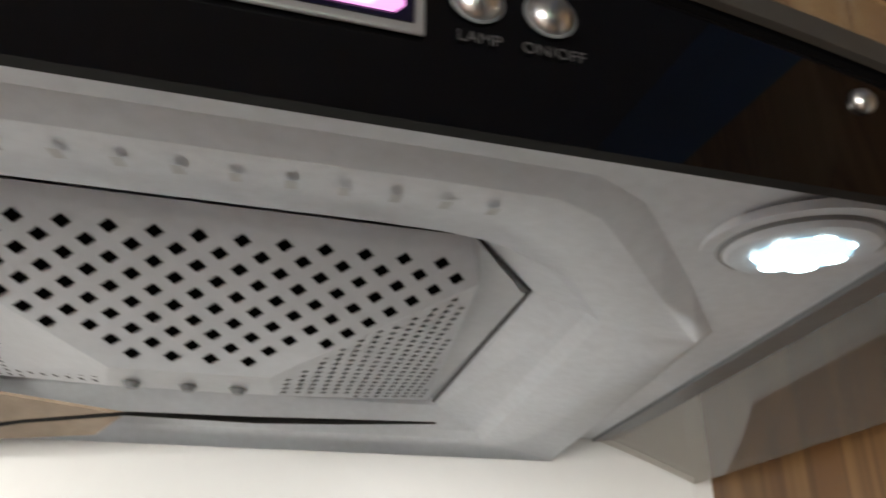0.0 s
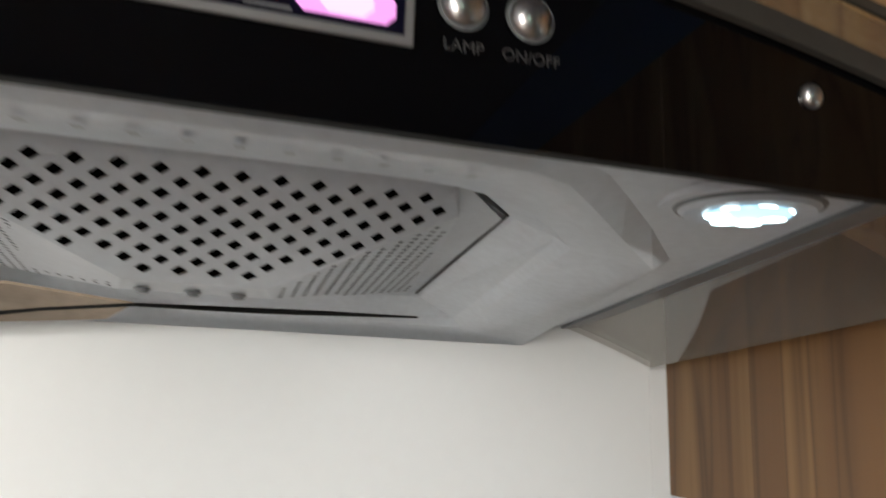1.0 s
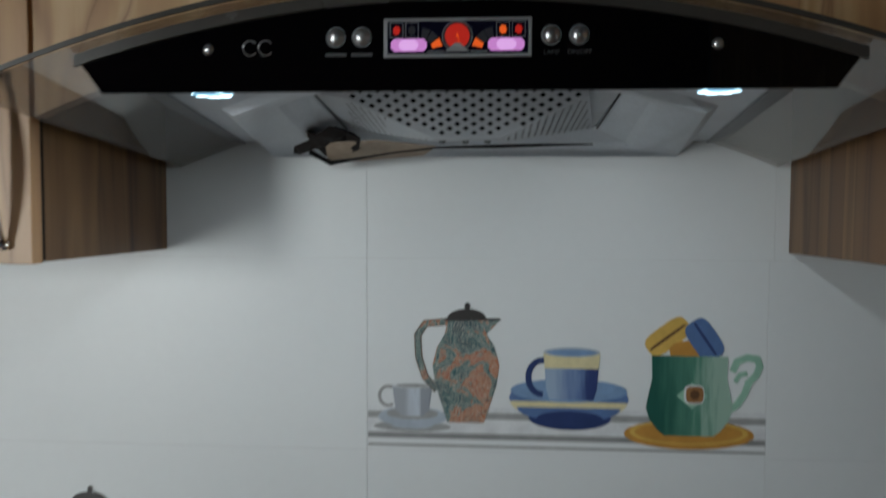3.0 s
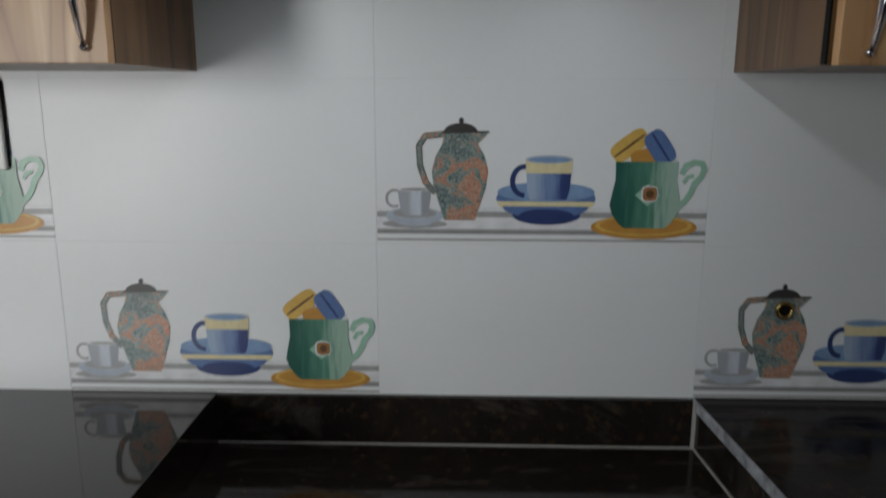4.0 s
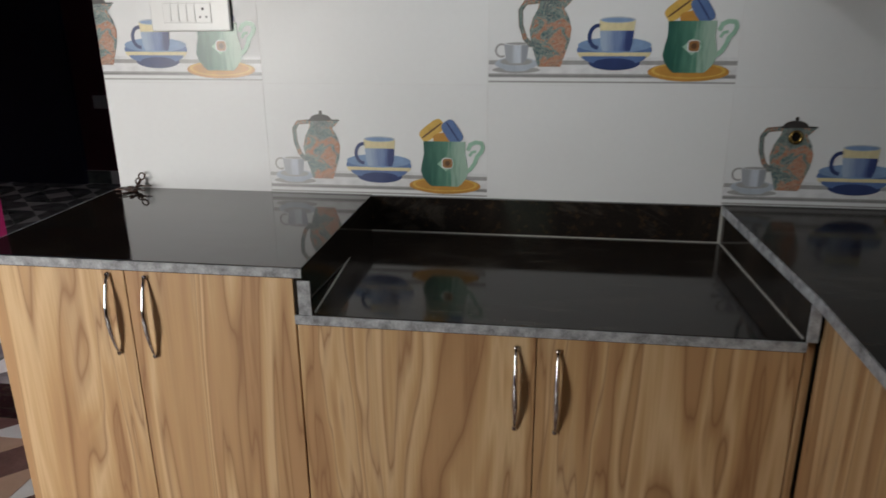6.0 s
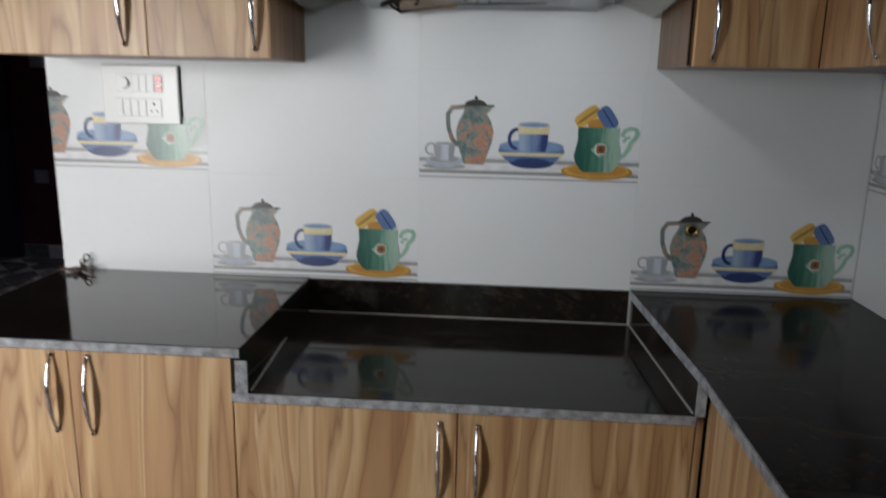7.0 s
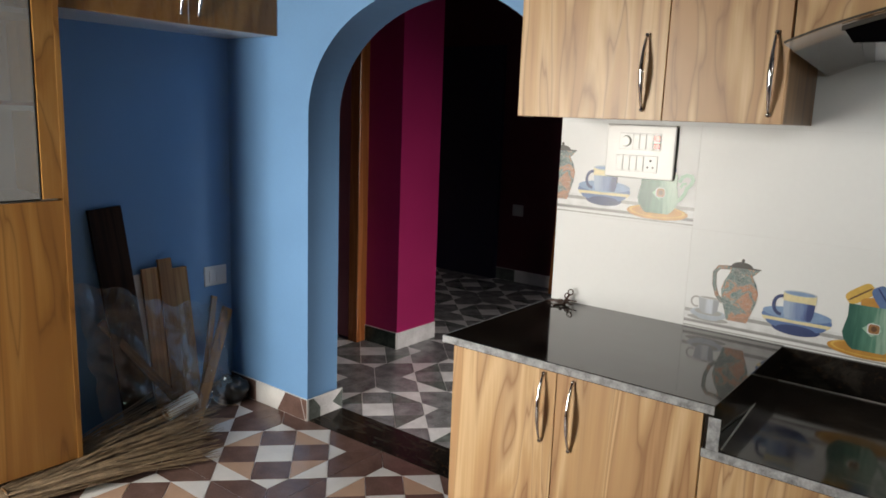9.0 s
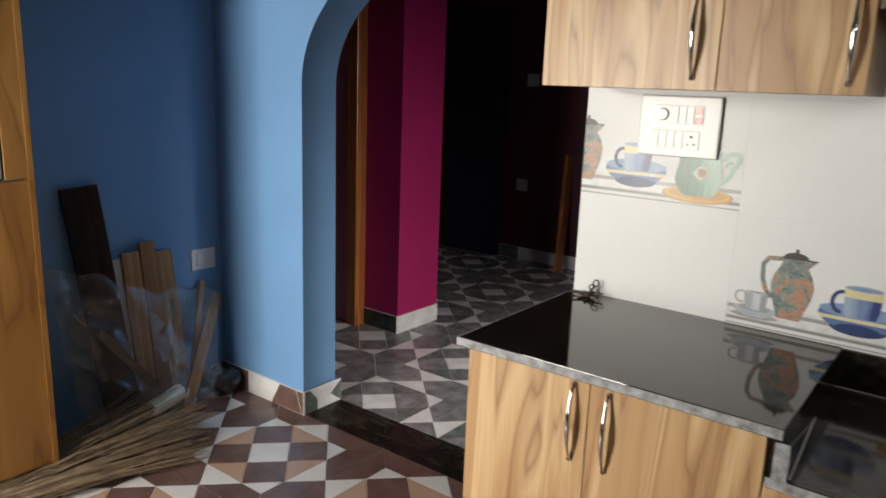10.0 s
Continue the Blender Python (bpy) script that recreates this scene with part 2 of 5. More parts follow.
def tube(bm, points, radii, n=8, flat=1.0):
    """A swept tube through points."""
    pts = [Vector(p) for p in points]
    rings, up = [], Vector((0.31, 0.17, 0.93))
    for i, p in enumerate(pts):
        d = (pts[min(i + 1, len(pts) - 1)] - pts[max(i - 1, 0)]).normalized()
        a = d.cross(up).normalized()
        b = d.cross(a)
        r = radii[i] if isinstance(radii, (list, tuple)) else radii
        rings.append([bm.verts.new(p + r * (math.cos(t) * a + flat * math.sin(t) * b)) for t in (math.tau * k / n for k in range(n))])
    for q, w in zip(rings, rings[1:]):
        for k in range(n):
            bm.faces.new((q[k], q[(k + 1) % n], w[(k + 1) % n], w[k]))
    bm.faces.new(rings[0][::-1])
    bm.faces.new(rings[-1])
    return bm


def mesh_of(name, bm, mats, smooth=False):
    bmesh.ops.recalc_face_normals(bm, faces=bm.faces)
    me = bpy.data.meshes.new(name)
    bm.to_mesh(me)
    bm.free()
    for m in (mats if isinstance(mats, (list, tuple)) else [mats]):
        me.materials.append(m)
    if smooth:
        for p in me.polygons:
            p.use_smooth = True
    return me


def part(name, bm, material, parent, label="", smooth=False):
    ob = new(name, mesh_of(name, bm, material, smooth))
    ob.parent = parent
    return tagged(ob, label) if label else ob


def thing(name, label, category, group="", at=(0, 0, 0)):
    ob = new(name)
    ob.location = at
    return tagged(ob, label, category, group)


def structure(name, bm, material, label):
    return tagged(new(name, mesh_of(name, bm, material)), label, "structure", kind="structure")


def clip_poly(poly, nx, ny, d):
    """The part of a flat polygon where nx*x + ny*y <= d."""
    out = []
    for i, a in enumerate(poly):
        b = poly[(i + 1) % len(poly)]
        da, db = nx * a[0] + ny * a[1] - d, nx * b[0] + ny * b[1] - d
        if da <= 0:
            out.append(a)
        if (da < 0 < db) or (db < 0 < da):
            t = da / (da - db)
            out.append((a[0] + t * (b[0] - a[0]), a[1] + t * (b[1] - a[1])))
    return out


# ---- plan ----
H = 0.84            # worktop height
WALL_END = -1.055   # left end of the tiled wall
LEFT, RIGHT, BACK, TOP = -2.9, 1.205, -3.4, 2.75
CAB_Z = 1.444       # underside of the wall cupboards

# ---- walls, ceiling, ground ----
structure("wall_north", boxed(WALL_END, RIGHT + 0.15, 0.014, 0.28, 0, TOP), BLUE, "blue painted wall behind the white tiles")
bm = bmesh.new()
ARCH_L, SPRING, RISE = -2.33, 1.41, 0.5
cx, hw = (ARCH_L + WALL_END) / 2, (WALL_END - ARCH_L) / 2
line = [(LEFT, 0), (ARCH_L, 0)] + [(cx - hw * math.cos(a), SPRING + RISE * math.sin(a)) for a in (math.pi * k / 40 for k in range(41))]
line += [(WALL_END, TOP), (LEFT, TOP)]
face = bm.faces.new([bm.verts.new((x, 0.045, z)) for x, z in line])
ext = bmesh.ops.extrude_face_region(bm, geom=[face])
for v in (g for g in ext["geom"] if isinstance(g, bmesh.types.BMVert)):
    v.co.y += 0.235
    if LEFT + 0.1 < v.co.x < cx:
        v.co.x -= 0.048 * (cx - v.co.x) / hw
structure("wall_arch", bm, BLUE, "light blue plastered wall with an arched opening")
structure("wall_west", boxed(LEFT - 0.15, LEFT, BACK, 0.28, 0, TOP), BLUE, "blue painted side wall of the kitchen")
structure("wall_east", boxed(RIGHT + 0.012, RIGHT + 0.15, BACK, 0.014, 0, TOP), BLUE, "blue painted wall behind the tiles")
structure("ceiling", boxed(-5.2, RIGHT + 0.15, BACK - 0.2, 4.2, TOP, TOP + 0.12), CEILING, "white painted ceiling")
structure("floor", boxed(-5.2, RIGHT + 0.15, BACK - 0.2, 4.2, -0.12, -0.002), GROUT, "grout bed under the floor tiles")

# the wall behind the camera, with two barred windows
WINDOWS = [(-2.39, -1.65, 0.4, 1.93), (-0.2, 0.22, 1.2, 1.96)]
xs = [LEFT - 0.15] + [v for w in WINDOWS for v in w[:2]] + [RIGHT + 0.15]
bm = bmesh.new()
for x0, x1 in zip(xs[::2], xs[1::2]):
    box(bm, x0, x1, BACK - 0.2, BACK, 0, TOP)
for x0, x1, z0, z1 in WINDOWS:
    box(bm, x0, x1, BACK - 0.2, BACK, 0, z0)
    box(bm, x0, x1, BACK - 0.2, BACK, z1, TOP)
structure("wall_south", bm, MAROON, "dark maroon wall with two windows")
FRAME_PAINT = grainy("window_frame_paint", (0.1, 0.05, 0.03), 0.4)
LEAF = mat("garden_backdrop", (0, 0, 0), 1.0)
tcn = node(LEAF, "ShaderNodeTexCoord")
nz = node(LEAF, "ShaderNodeTexNoise", Scale=2.2, Detail=8.0, Roughness=0.7)
link(LEAF, tcn.outputs["Object"], nz.inputs["Vector"])
link(LEAF, ramp(LEAF, nz.outputs["Fac"], [(0.38, (0.05, 0.1, 0.03)), (0.5, (0.12, 0.33, 0.27)), (0.58, (0.8, 0.88, 0.8)), (0.75, (1, 1, 1))]), bsdf(LEAF).inputs["Emission Color"])
bsdf(LEAF).inputs["Emission Strength"].default_value = 8.0
tagged(new("garden_backdrop", mesh_of("garden_backdrop", boxed(-9, 7, -8.1, -8.0, -1, 6), LEAF)), "green garden and pale sky beyond the windows", "backdrop", kind="structure")
for k, (x0, x1, z0, z1) in enumerate(WINDOWS):
    win = tagged(new(f"window_{k + 1}"), "dark wooden window with iron bars", "window", kind="structure")
    bm = bmesh.new()
    y = BACK - 0.1
    for a, b, c, d in ((x0, x0 + 0.06, z0, z1), (x1 - 0.06, x1, z0, z1), (x0 + 0.06, x1 - 0.06, z0, z0 + 0.06), (x0 + 0.06, x1 - 0.06, z1 - 0.06, z1)):
        box(bm, a, b, y - 0.035, y + 0.035, c, d)
    mids = 2 if k == 0 else 1
    for i in range(mids):
        xm = x0 + (x1 - x0) * (i + 1) / (mids + 1)
        box(bm, xm - 0.03, xm + 0.03, y - 0.03, y + 0.03, z0 + 0.06, z1 - 0.06)
    part("window_frame", bm, FRAME_PAINT, win)
    for i in range(1, 9):
        xm = x0 + (x1 - x0) * i / 9
        part("bar", cyl(bmesh.new(), (xm, y - 0.06, z0), (0, 0, 1), 0.006, 0.006, z1 - z0, 8), FRAME_PAINT, win)
    pane = part("pane", boxed(x0 + 0.05, x1 - 0.05, y - 0.004, y, z0 + 0.05, z1 - 0.05), GLASS, win)
    pane.visible_shadow = False
sky_light = area_lamp("daylight_large_window", (-2.02, BACK + 0.02, 1.18), (-2.0, 0, 0.38), 0.72, 1.48, 53, (1.0, 0.98, 0.96))
sky_light.data.spread = radians(112)

# hall beyond the arch, dark but for a fill lamp added out of view
structure("wall_hall_west", boxed(-5.2, -5.05, 0.28, 4.2, 0, TOP), MAUVE, "mauve painted hall wall")
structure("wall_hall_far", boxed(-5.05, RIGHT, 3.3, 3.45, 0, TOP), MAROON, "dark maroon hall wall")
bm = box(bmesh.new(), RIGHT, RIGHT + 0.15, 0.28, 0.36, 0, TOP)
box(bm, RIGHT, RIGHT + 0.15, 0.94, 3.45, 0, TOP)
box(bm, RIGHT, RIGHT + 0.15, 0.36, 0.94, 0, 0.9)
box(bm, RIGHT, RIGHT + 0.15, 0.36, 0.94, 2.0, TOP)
structure("wall_hall_east", bm, MAROON, "dark maroon hall wall out of view, with an opening added for the fill lamp")
# added fill for the column and hall floor, from an assumed, unseen opening
hall_light = area_lamp("hall_fill_lamp", (RIGHT - 0.02, 0.65, 1.45), (-2.3, 0.8, -0.1), 0.56, 1.05, 10.5, (1.0, 0.98, 0.96))
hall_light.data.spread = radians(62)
structure("wall_hall_near", boxed(-5.05, LEFT - 0.15, 0.1, 0.28, 0, TOP), MAUVE, "mauve painted hall wall")
structure("wall_hall_door", boxed(-5.05, -3.1, 1.1, 1.25, 0, TOP), MAUVE, "mauve painted hall wall beside a doorway")
structure("column_magenta", boxed(-3.0, -2.735, 1.13, 1.5, 0, TOP), MAGENTA, "magenta painted hall column with chipped corner")
structure("door_frame", boxed(-3.08, -3.0, 1.05, 1.2, 0, 2.1, bevel=0.006), DOOR_WOOD, "polished brown wooden door frame")
structure("door_1", boxed(-4.6, -3.45, 3.26, 3.3, 0, 2.05), NAVY, "dark blue hall door")

# ---- fitted kitchen ----
def bow_handle(length=0.185):
    """A chrome bow handle: two feet and a flat waist, upright, standing off towards -y."""
    bm = bmesh.new()
    pts, radii = [], []
    for k in range(17):
        s = k / 16
        bow = math.sin(math.pi * s) ** 0.75
        pts.append((0, -0.004 - 0.022 * bow, (s - 0.5) * length))
        radii.append(0.004 + 0.0048 * math.sin(math.pi * s) ** 2)
    tube(bm, pts, radii, 10, 0.75)
    for z in (-length / 2, length / 2):
        cyl(bm, (0, 0.0, z * 0.985), (0, -1, 0), 0.006, 0.005, 0.008, 10)
    return mesh_of("handle", bm, CHROME, True)


HANDLE = bow_handle()


def add_handle(door, at, turn=0.0):
    ob = new("handle", HANDLE)
    ob.parent = door
    ob.matrix_basis = pose(*at, 0, 0, turn)
    return tagged(ob, "chrome bow handle")


def door_front(parent, x0, x1, z0, z1, y, handle_x=None, handle_z=None, material=None, name="door"):
    """A slab door facing -y whose front face lies at y; its mesh is centred on the door."""
    c = ((x0 + x1) / 2, y + 0.009, (z0 + z1) / 2)
    w, h = (x1 - x0) / 2 - 0.0012, (z1 - z0) / 2 - 0.0012
    door = part(name, boxed(-w, w, -0.009, 0.009, -h, h, bevel=0.0012), material or WOOD, parent)
    door.location = c
    if handle_x is not None:
        add_handle(door, (handle_x - c[0], -0.009, handle_z - c[2]))
    return door


def door_side(parent, y0, y1, z0, z1, x, handle_y=None, handle_z=None, turn=-90, material=None):
    """A slab door facing -x (turn -90) or +x (turn 90)."""
    s = 1 if turn < 0 else -1
    c = (x + s * 0.009, (y0 + y1) / 2, (z0 + z1) / 2)
    w, h = abs(y1 - y0) / 2 - 0.0012, (z1 - z0) / 2 - 0.0012
    door = part("door", boxed(-0.009, 0.009, -w, w, -h, h, bevel=0.0012), material or WOOD, parent)
    door.location = c
    if handle_y is not None:
        add_handle(door, (-s * 0.009, handle_y - c[1], handle_z - c[2]), turn)
    return door


def carcass(parent, x0, x1, y0, y1, z0, z1, material=None):
    b = part("body", boxed(x0, x1, y0, y1, z0, z1, bevel=0.001), material or WOOD, parent)
    return b


BASE_Y, SLAB_Y = -0.56, -0.59
REC_L, REC_R, REC_Z = -0.314, 0.622, 0.74

# base cupboards
c = thing("base_cabinet", "walnut laminate two-door base cupboard under black granite", "cabinet", "base cupboards")
carcass(c, -1.045, -0.345, BASE_Y + 0.02, 0.0, 0.1, H - 0.026)
door_front(c, -1.045, -0.716, 0.1, 0.808, BASE_Y, -0.752, 0.705)
door_front(c, -0.716, -0.3445, 0.1, 0.808, BASE_Y, -0.668, 0.702)
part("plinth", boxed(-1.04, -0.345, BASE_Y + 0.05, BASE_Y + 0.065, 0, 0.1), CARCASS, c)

c = thing("base_cabinet", "walnut laminate two-door cupboard under the lowered hob worktop", "cabinet", "base cupboards")
carcass(c, -0.343, 0.655, BASE_Y + 0.02, 0.0, 0.1, REC_Z - 0.027)
door_front(c, -0.343, 0.152, 0.1, 0.707, BASE_Y, 0.112, 0.588)
door_front(c, 0.152, 0.654, 0.1, 0.707, BASE_Y, 0.195, 0.585)
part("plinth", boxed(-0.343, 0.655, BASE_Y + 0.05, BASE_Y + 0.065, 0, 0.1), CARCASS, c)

c = thing("base_cabinet", "walnut laminate base cupboards along the side wall", "cabinet", "base cupboards")
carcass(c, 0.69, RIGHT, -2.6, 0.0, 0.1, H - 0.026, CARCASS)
for k in range(4):
    y1 = -0.61 - 0.47 * k
    door_side(c, y1 - 0.47, y1 + (0.036 if k == 0 else 0), 0.1, 0.808, 0.672, (y1 - 0.43) if k % 2 == 0 else y1 - 0.04, 0.7)
part("filler", boxed(0.6558, 0.6703, -0.56, -0.545, 0.1, 0.737, bevel=0.001), WOOD, c)
# black block set into the gap in place of its shade
part("gap_shade_block", boxed(0.677, 0.6895, -0.5735, -0.5505, 0.1, 0.808), BLACK, c, "black block standing in for the shade in the gap beside the filler strip")

# worktops
def splay(bm):
    """The side worktop runs slightly out of square with the tiled wall."""
    for v in bm.verts:
        if v.co.x < 0.75:
            v.co.x += 0.062 * min(-v.co.y, 0.62) - 0.018
    return bm


c = thing("worktop", "polished black granite worktop with a raw grey front edge", "worktop", "granite worktops")
part("slab", boxed(WALL_END, REC_L, SLAB_Y, 0.012, H - 0.024, H, bevel=0.0015), GRANITE, c)
part("cut_edge", boxed(WALL_END, REC_L, SLAB_Y - 0.004, SLAB_Y - 0.0002, H - 0.021, H - 0.001, bevel=0.001), EDGE, c, "rough grey sawn edge")
part("end_edge", boxed(WALL_END - 0.004, WALL_END - 0.0002, SLAB_Y - 0.004, 0.012, H - 0.021, H - 0.001), EDGE, c, "rough grey sawn edge")

c = thing("worktop", "lowered black granite hob bay with upstands on three sides", "worktop", "granite worktops")
part("slab", boxed(REC_L - 0.02, REC_R + 0.02, SLAB_Y, 0.012, REC_Z - 0.024, REC_Z, bevel=0.0015), DULL_GRANITE, c)
part("upstand", boxed(REC_L - 0.018, REC_L, SLAB_Y, 0.012, REC_Z + 0.0005, H - 0.0245), DULL_GRANITE, c)
part("upstand", splay(boxed(REC_R, REC_R + 0.018, SLAB_Y, 0.012, REC_Z + 0.0005, H - 0.0245)), DULL_GRANITE, c)
part("upstand", boxed(REC_L + 0.0005, REC_R - 0.0005, -0.012, 0.012, REC_Z + 0.0005, H - 0.002), DULL_GRANITE, c)
part("cut_edge", boxed(REC_L - 0.02, REC_R + 0.022, SLAB_Y - 0.004, SLAB_Y - 0.0002, REC_Z - 0.021, REC_Z - 0.001, bevel=0.001), EDGE, c, "rough grey sawn edge")
for x0, x1 in ((REC_L - 0.029, REC_L - 0.002), (REC_R, REC_R + 0.02)):
    part("cut_edge", splay(boxed(x0, x1, SLAB_Y - 0.004, SLAB_Y - 0.0002, REC_Z - 0.0005, H - 0.0265, bevel=0.001)), EDGE, c, "rough grey sawn edge")
SEAL = grainy("pale_sealant", (0.42, 0.41, 0.38), 0.6)
for a in ((REC_L, REC_L + 0.003, SLAB_Y + 0.01, -0.012, REC_Z + 0.0003, REC_Z + 0.003), (REC_R - 0.003, REC_R, SLAB_Y + 0.01, -0.012, REC_Z + 0.0003, REC_Z + 0.003),
          (REC_L, REC_R, -0.015, -0.012, REC_Z + 0.0003, REC_Z + 0.003), (REC_L, REC_L + 0.006, -0.016, -0.012, REC_Z, H - 0.002), (REC_R - 0.006, REC_R, -0.016, -0.012, REC_Z, H - 0.002)):
    part("sealant_joint", splay(boxed(*a)), SEAL, c)

c = thing("worktop", "dull black granite worktop along the side wall", "worktop", "granite worktops")
bm = bmesh.new()
ring = [(REC_R, 0.012), (REC_R, -0.62), (REC_R, -2.6), (RIGHT + 0.01, -2.6), (RIGHT + 0.01, 0.012)]
f = bm.faces.new([bm.verts.new((x, y, H - 0.024)) for x, y in ring])
g = bmesh.ops.extrude_face_region(bm, geom=[f])
bmesh.ops.translate(bm, vec=(0, 0, 0.024), verts=[v for v in g["geom"] if isinstance(v, bmesh.types.BMVert)])
part("slab", splay(bm), WORN_GRANITE, c)
bm = box(bmesh.new(), REC_R - 0.004, REC_R - 0.0002, -0.62, 0.0, H - 0.021, H - 0.001)
box(bm, REC_R - 0.004, REC_R - 0.0002, -2.6, -0.62, H - 0.021, H - 0.001)
part("cut_edge", splay(bm), EDGE, c, "rough grey sawn edge")

# wall cupboards
def edge_gap(parent, x):
    """The dark edging between a door and its carcass."""
    part("door_edging", boxed(x - 0.0015, x + 0.0015, UP_Y + 0.0175, UP_Y + 0.03, CAB_Z + 0.001, 2.1), BLACK, parent, "black door edging")


UP_Y, UP_TOP = -0.345, 2.16
# walnut copy with the shade on the cupboard sides darkened into its colour
SHADE_WOOD = wood("shaded_walnut_copy", (0.06, 0.026, 0.009), (0.15, 0.076, 0.027), (0.2, 0.108, 0.042))
c = thing("wall_cabinet", "walnut laminate two-door wall cupboard above the socket", "cabinet", "wall cupboards")
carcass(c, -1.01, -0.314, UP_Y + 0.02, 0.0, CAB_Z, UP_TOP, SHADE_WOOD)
door_front(c, -1.012, -0.588, CAB_Z - 0.002, UP_TOP, UP_Y, -0.64, 1.56)
door_front(c, -0.588, -0.306, CAB_Z - 0.002, UP_TOP, UP_Y, -0.336, 1.555)
edge_gap(c, -0.3135)
c = thing("wall_cabinet", "walnut laminate cupboard above the extractor hood", "cabinet", "wall cupboards")
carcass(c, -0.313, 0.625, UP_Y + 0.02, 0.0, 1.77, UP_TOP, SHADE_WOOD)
bm = bmesh.new()
low = [(0.159 + dx, 1.7 - 0.092 * (dx / 0.447) ** 2) for dx in (-0.46 + 0.92 * k / 24 for k in range(25))]
f = bm.faces.new([bm.verts.new((x - 0.157, -0.009, z - 1.9)) for x, z in low + [(0.625, UP_TOP), (-0.303, UP_TOP)]])
g = bmesh.ops.extrude_face_region(bm, geom=[f])
bmesh.ops.translate(bm, vec=(0, 0.018, 0), verts=[v for v in g["geom"] if isinstance(v, bmesh.types.BMVert)])
ob = part("door", bm, WOOD, c, "laminate front cut to the curve of the hood")
ob.location = (0.157, UP_Y + 0.009, 1.9)
c = thing("wall_cabinet", "walnut laminate wall cupboard in the corner", "cabinet", "wall cupboards")
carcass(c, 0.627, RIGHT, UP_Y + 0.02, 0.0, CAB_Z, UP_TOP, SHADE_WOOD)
door_front(c, 0.632, 0.897, CAB_Z - 0.002, UP_TOP, UP_Y, 0.67, 1.55)
edge_gap(c, 0.6265)
c = thing("wall_cabinet", "walnut laminate wall cupboards along the side wall", "cabinet", "wall cupboards")
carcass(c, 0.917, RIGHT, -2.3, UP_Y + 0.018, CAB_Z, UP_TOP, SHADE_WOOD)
for k in range(4):
    y1 = UP_Y - 0.48 * k
    door_side(c, y1 - 0.48, y1, CAB_Z - 0.002, UP_TOP, 0.897, y1 - (0.25 if k == 0 else 0.04), 1.55)

# ---- extractor hood ----
HX, CROWN, SAG, FY = 0.159, 1.697, 0.092, -0.460
OVER = 0.018        # how far the glass stands out past the fascia


def arc_z(dx, y=FY):
    return CROWN - SAG * (dx / 0.447) ** 2 - 0.075 * (y - FY)


def plate_z(y):
    """The flat plate that holds the lamps."""
    return 1.608 - 0.033 * y


def panel_z(y):
    """The pressed panel hanging below it."""
    return 1.586 - 0.08 * y


def well_z(y):
    """The filter's seat, let into the panel."""
    return 1.639 - 0.09 * (y + 0.265)


hood = thing("extractor_hood", "curved-glass extractor hood with grey underside and black fascia", "extractor hood")

# curved glass canopy
bm = bmesh.new()
N = 36
xs_ = [-0.447 + 0.894 * k / N for k in range(N + 1)]
strips = []
for y0, l0, y1, l1 in ((FY - OVER, 0.0, -0.004, 0.0), (FY - OVER, 0.006, -0.004, 0.006)):
    strips.append([[bm.verts.new((HX + dx, y, arc_z(dx, y) + lift)) for dx in xs_] for y, lift in ((y0, l0), (y1, l1))])
for a, b in strips:
    for k in range(N):
        bm.faces.new((a[k], a[k + 1], b[k + 1], b[k]))
for dx in (-0.447, 0.447):
    bm.faces.new([bm.verts.new((HX + dx, y, arc_z(dx, y) + lift)) for y, lift in ((FY - OVER, 0.0), (-0.004, 0.0), (-0.004, 0.006), (FY - OVER, 0.006))])
canopy = part("glass_canopy", bm, SMOKED, hood, "curved smoked glass canopy", True)
LIP = grainy("dark_glass_lip", (0.06, 0.055, 0.05), 0.25)
bm = bmesh.new()
rows = []
for y, low, high in ((FY - OVER - 0.002, 0.0015, 0.0062), (FY - OVER - 0.0005, 0.0015, 0.0062)):
    rows.append([(bm.verts.new((HX + dx, y, arc_z(dx, y) + low)), bm.verts.new((HX + dx, y, arc_z(dx, y) + high))) for dx in (-0.447 + 0.894 * k / N for k in range(N + 1))])
for k in range(N):
    (a, b), (c2, d) = rows[0][k], rows[0][k + 1]
    (e, f), (g, h2) = rows[1][k], rows[1][k + 1]
    for q in ((a, c2, d, b), (e, f, h2, g), (a, e, g, c2), (b, d, h2, f)):
        bm.faces.new(q)
part("glass_lip", bm, LIP, hood, "dark polished front edge of the glass")

# black fascia
FASCIA_Z = 1.6075
bm = bmesh.new()
top = [(dx, arc_z(dx) - 0.003) for dx in (-0.345 + 0.69 * k / 30 for k in range(31))]
outline = [(-0.322, FASCIA_Z)] + [(0.322, FASCIA_Z)] + top[::-1]
f = bm.faces.new([bm.verts.new((HX + dx, FY - 0.002, z)) for dx, z in outline])
g = bmesh.ops.extrude_face_region(bm, geom=[f])
bmesh.ops.translate(bm, vec=(0, 0.005, 0), verts=[v for v in g["geom"] if isinstance(v, bmesh.types.BMVert)])
for face in bm.faces:
    if abs(face.calc_center_median().z - FASCIA_Z) < 0.001:
        face.material_index = 1
part("fascia", bm, [BLACK_GLASS, BLACK], hood, "glossy black glass fascia")
bm = bmesh.new()
rows = [[bm.verts.new((HX + dx, y, arc_z(dx) + low)) for dx in (-0.345 + 0.69 * k / 30 for k in range(31))] for y, low in ((FY - 0.003, -0.012), (FY - 0.006, -0.0115), (FY - 0.006, -0.0015), (FY - 0.003, -0.001))]
for a, b in zip(rows, rows[1:]):
    for k in range(30):
        bm.faces.new((a[k], a[k + 1], b[k + 1], b[k]))
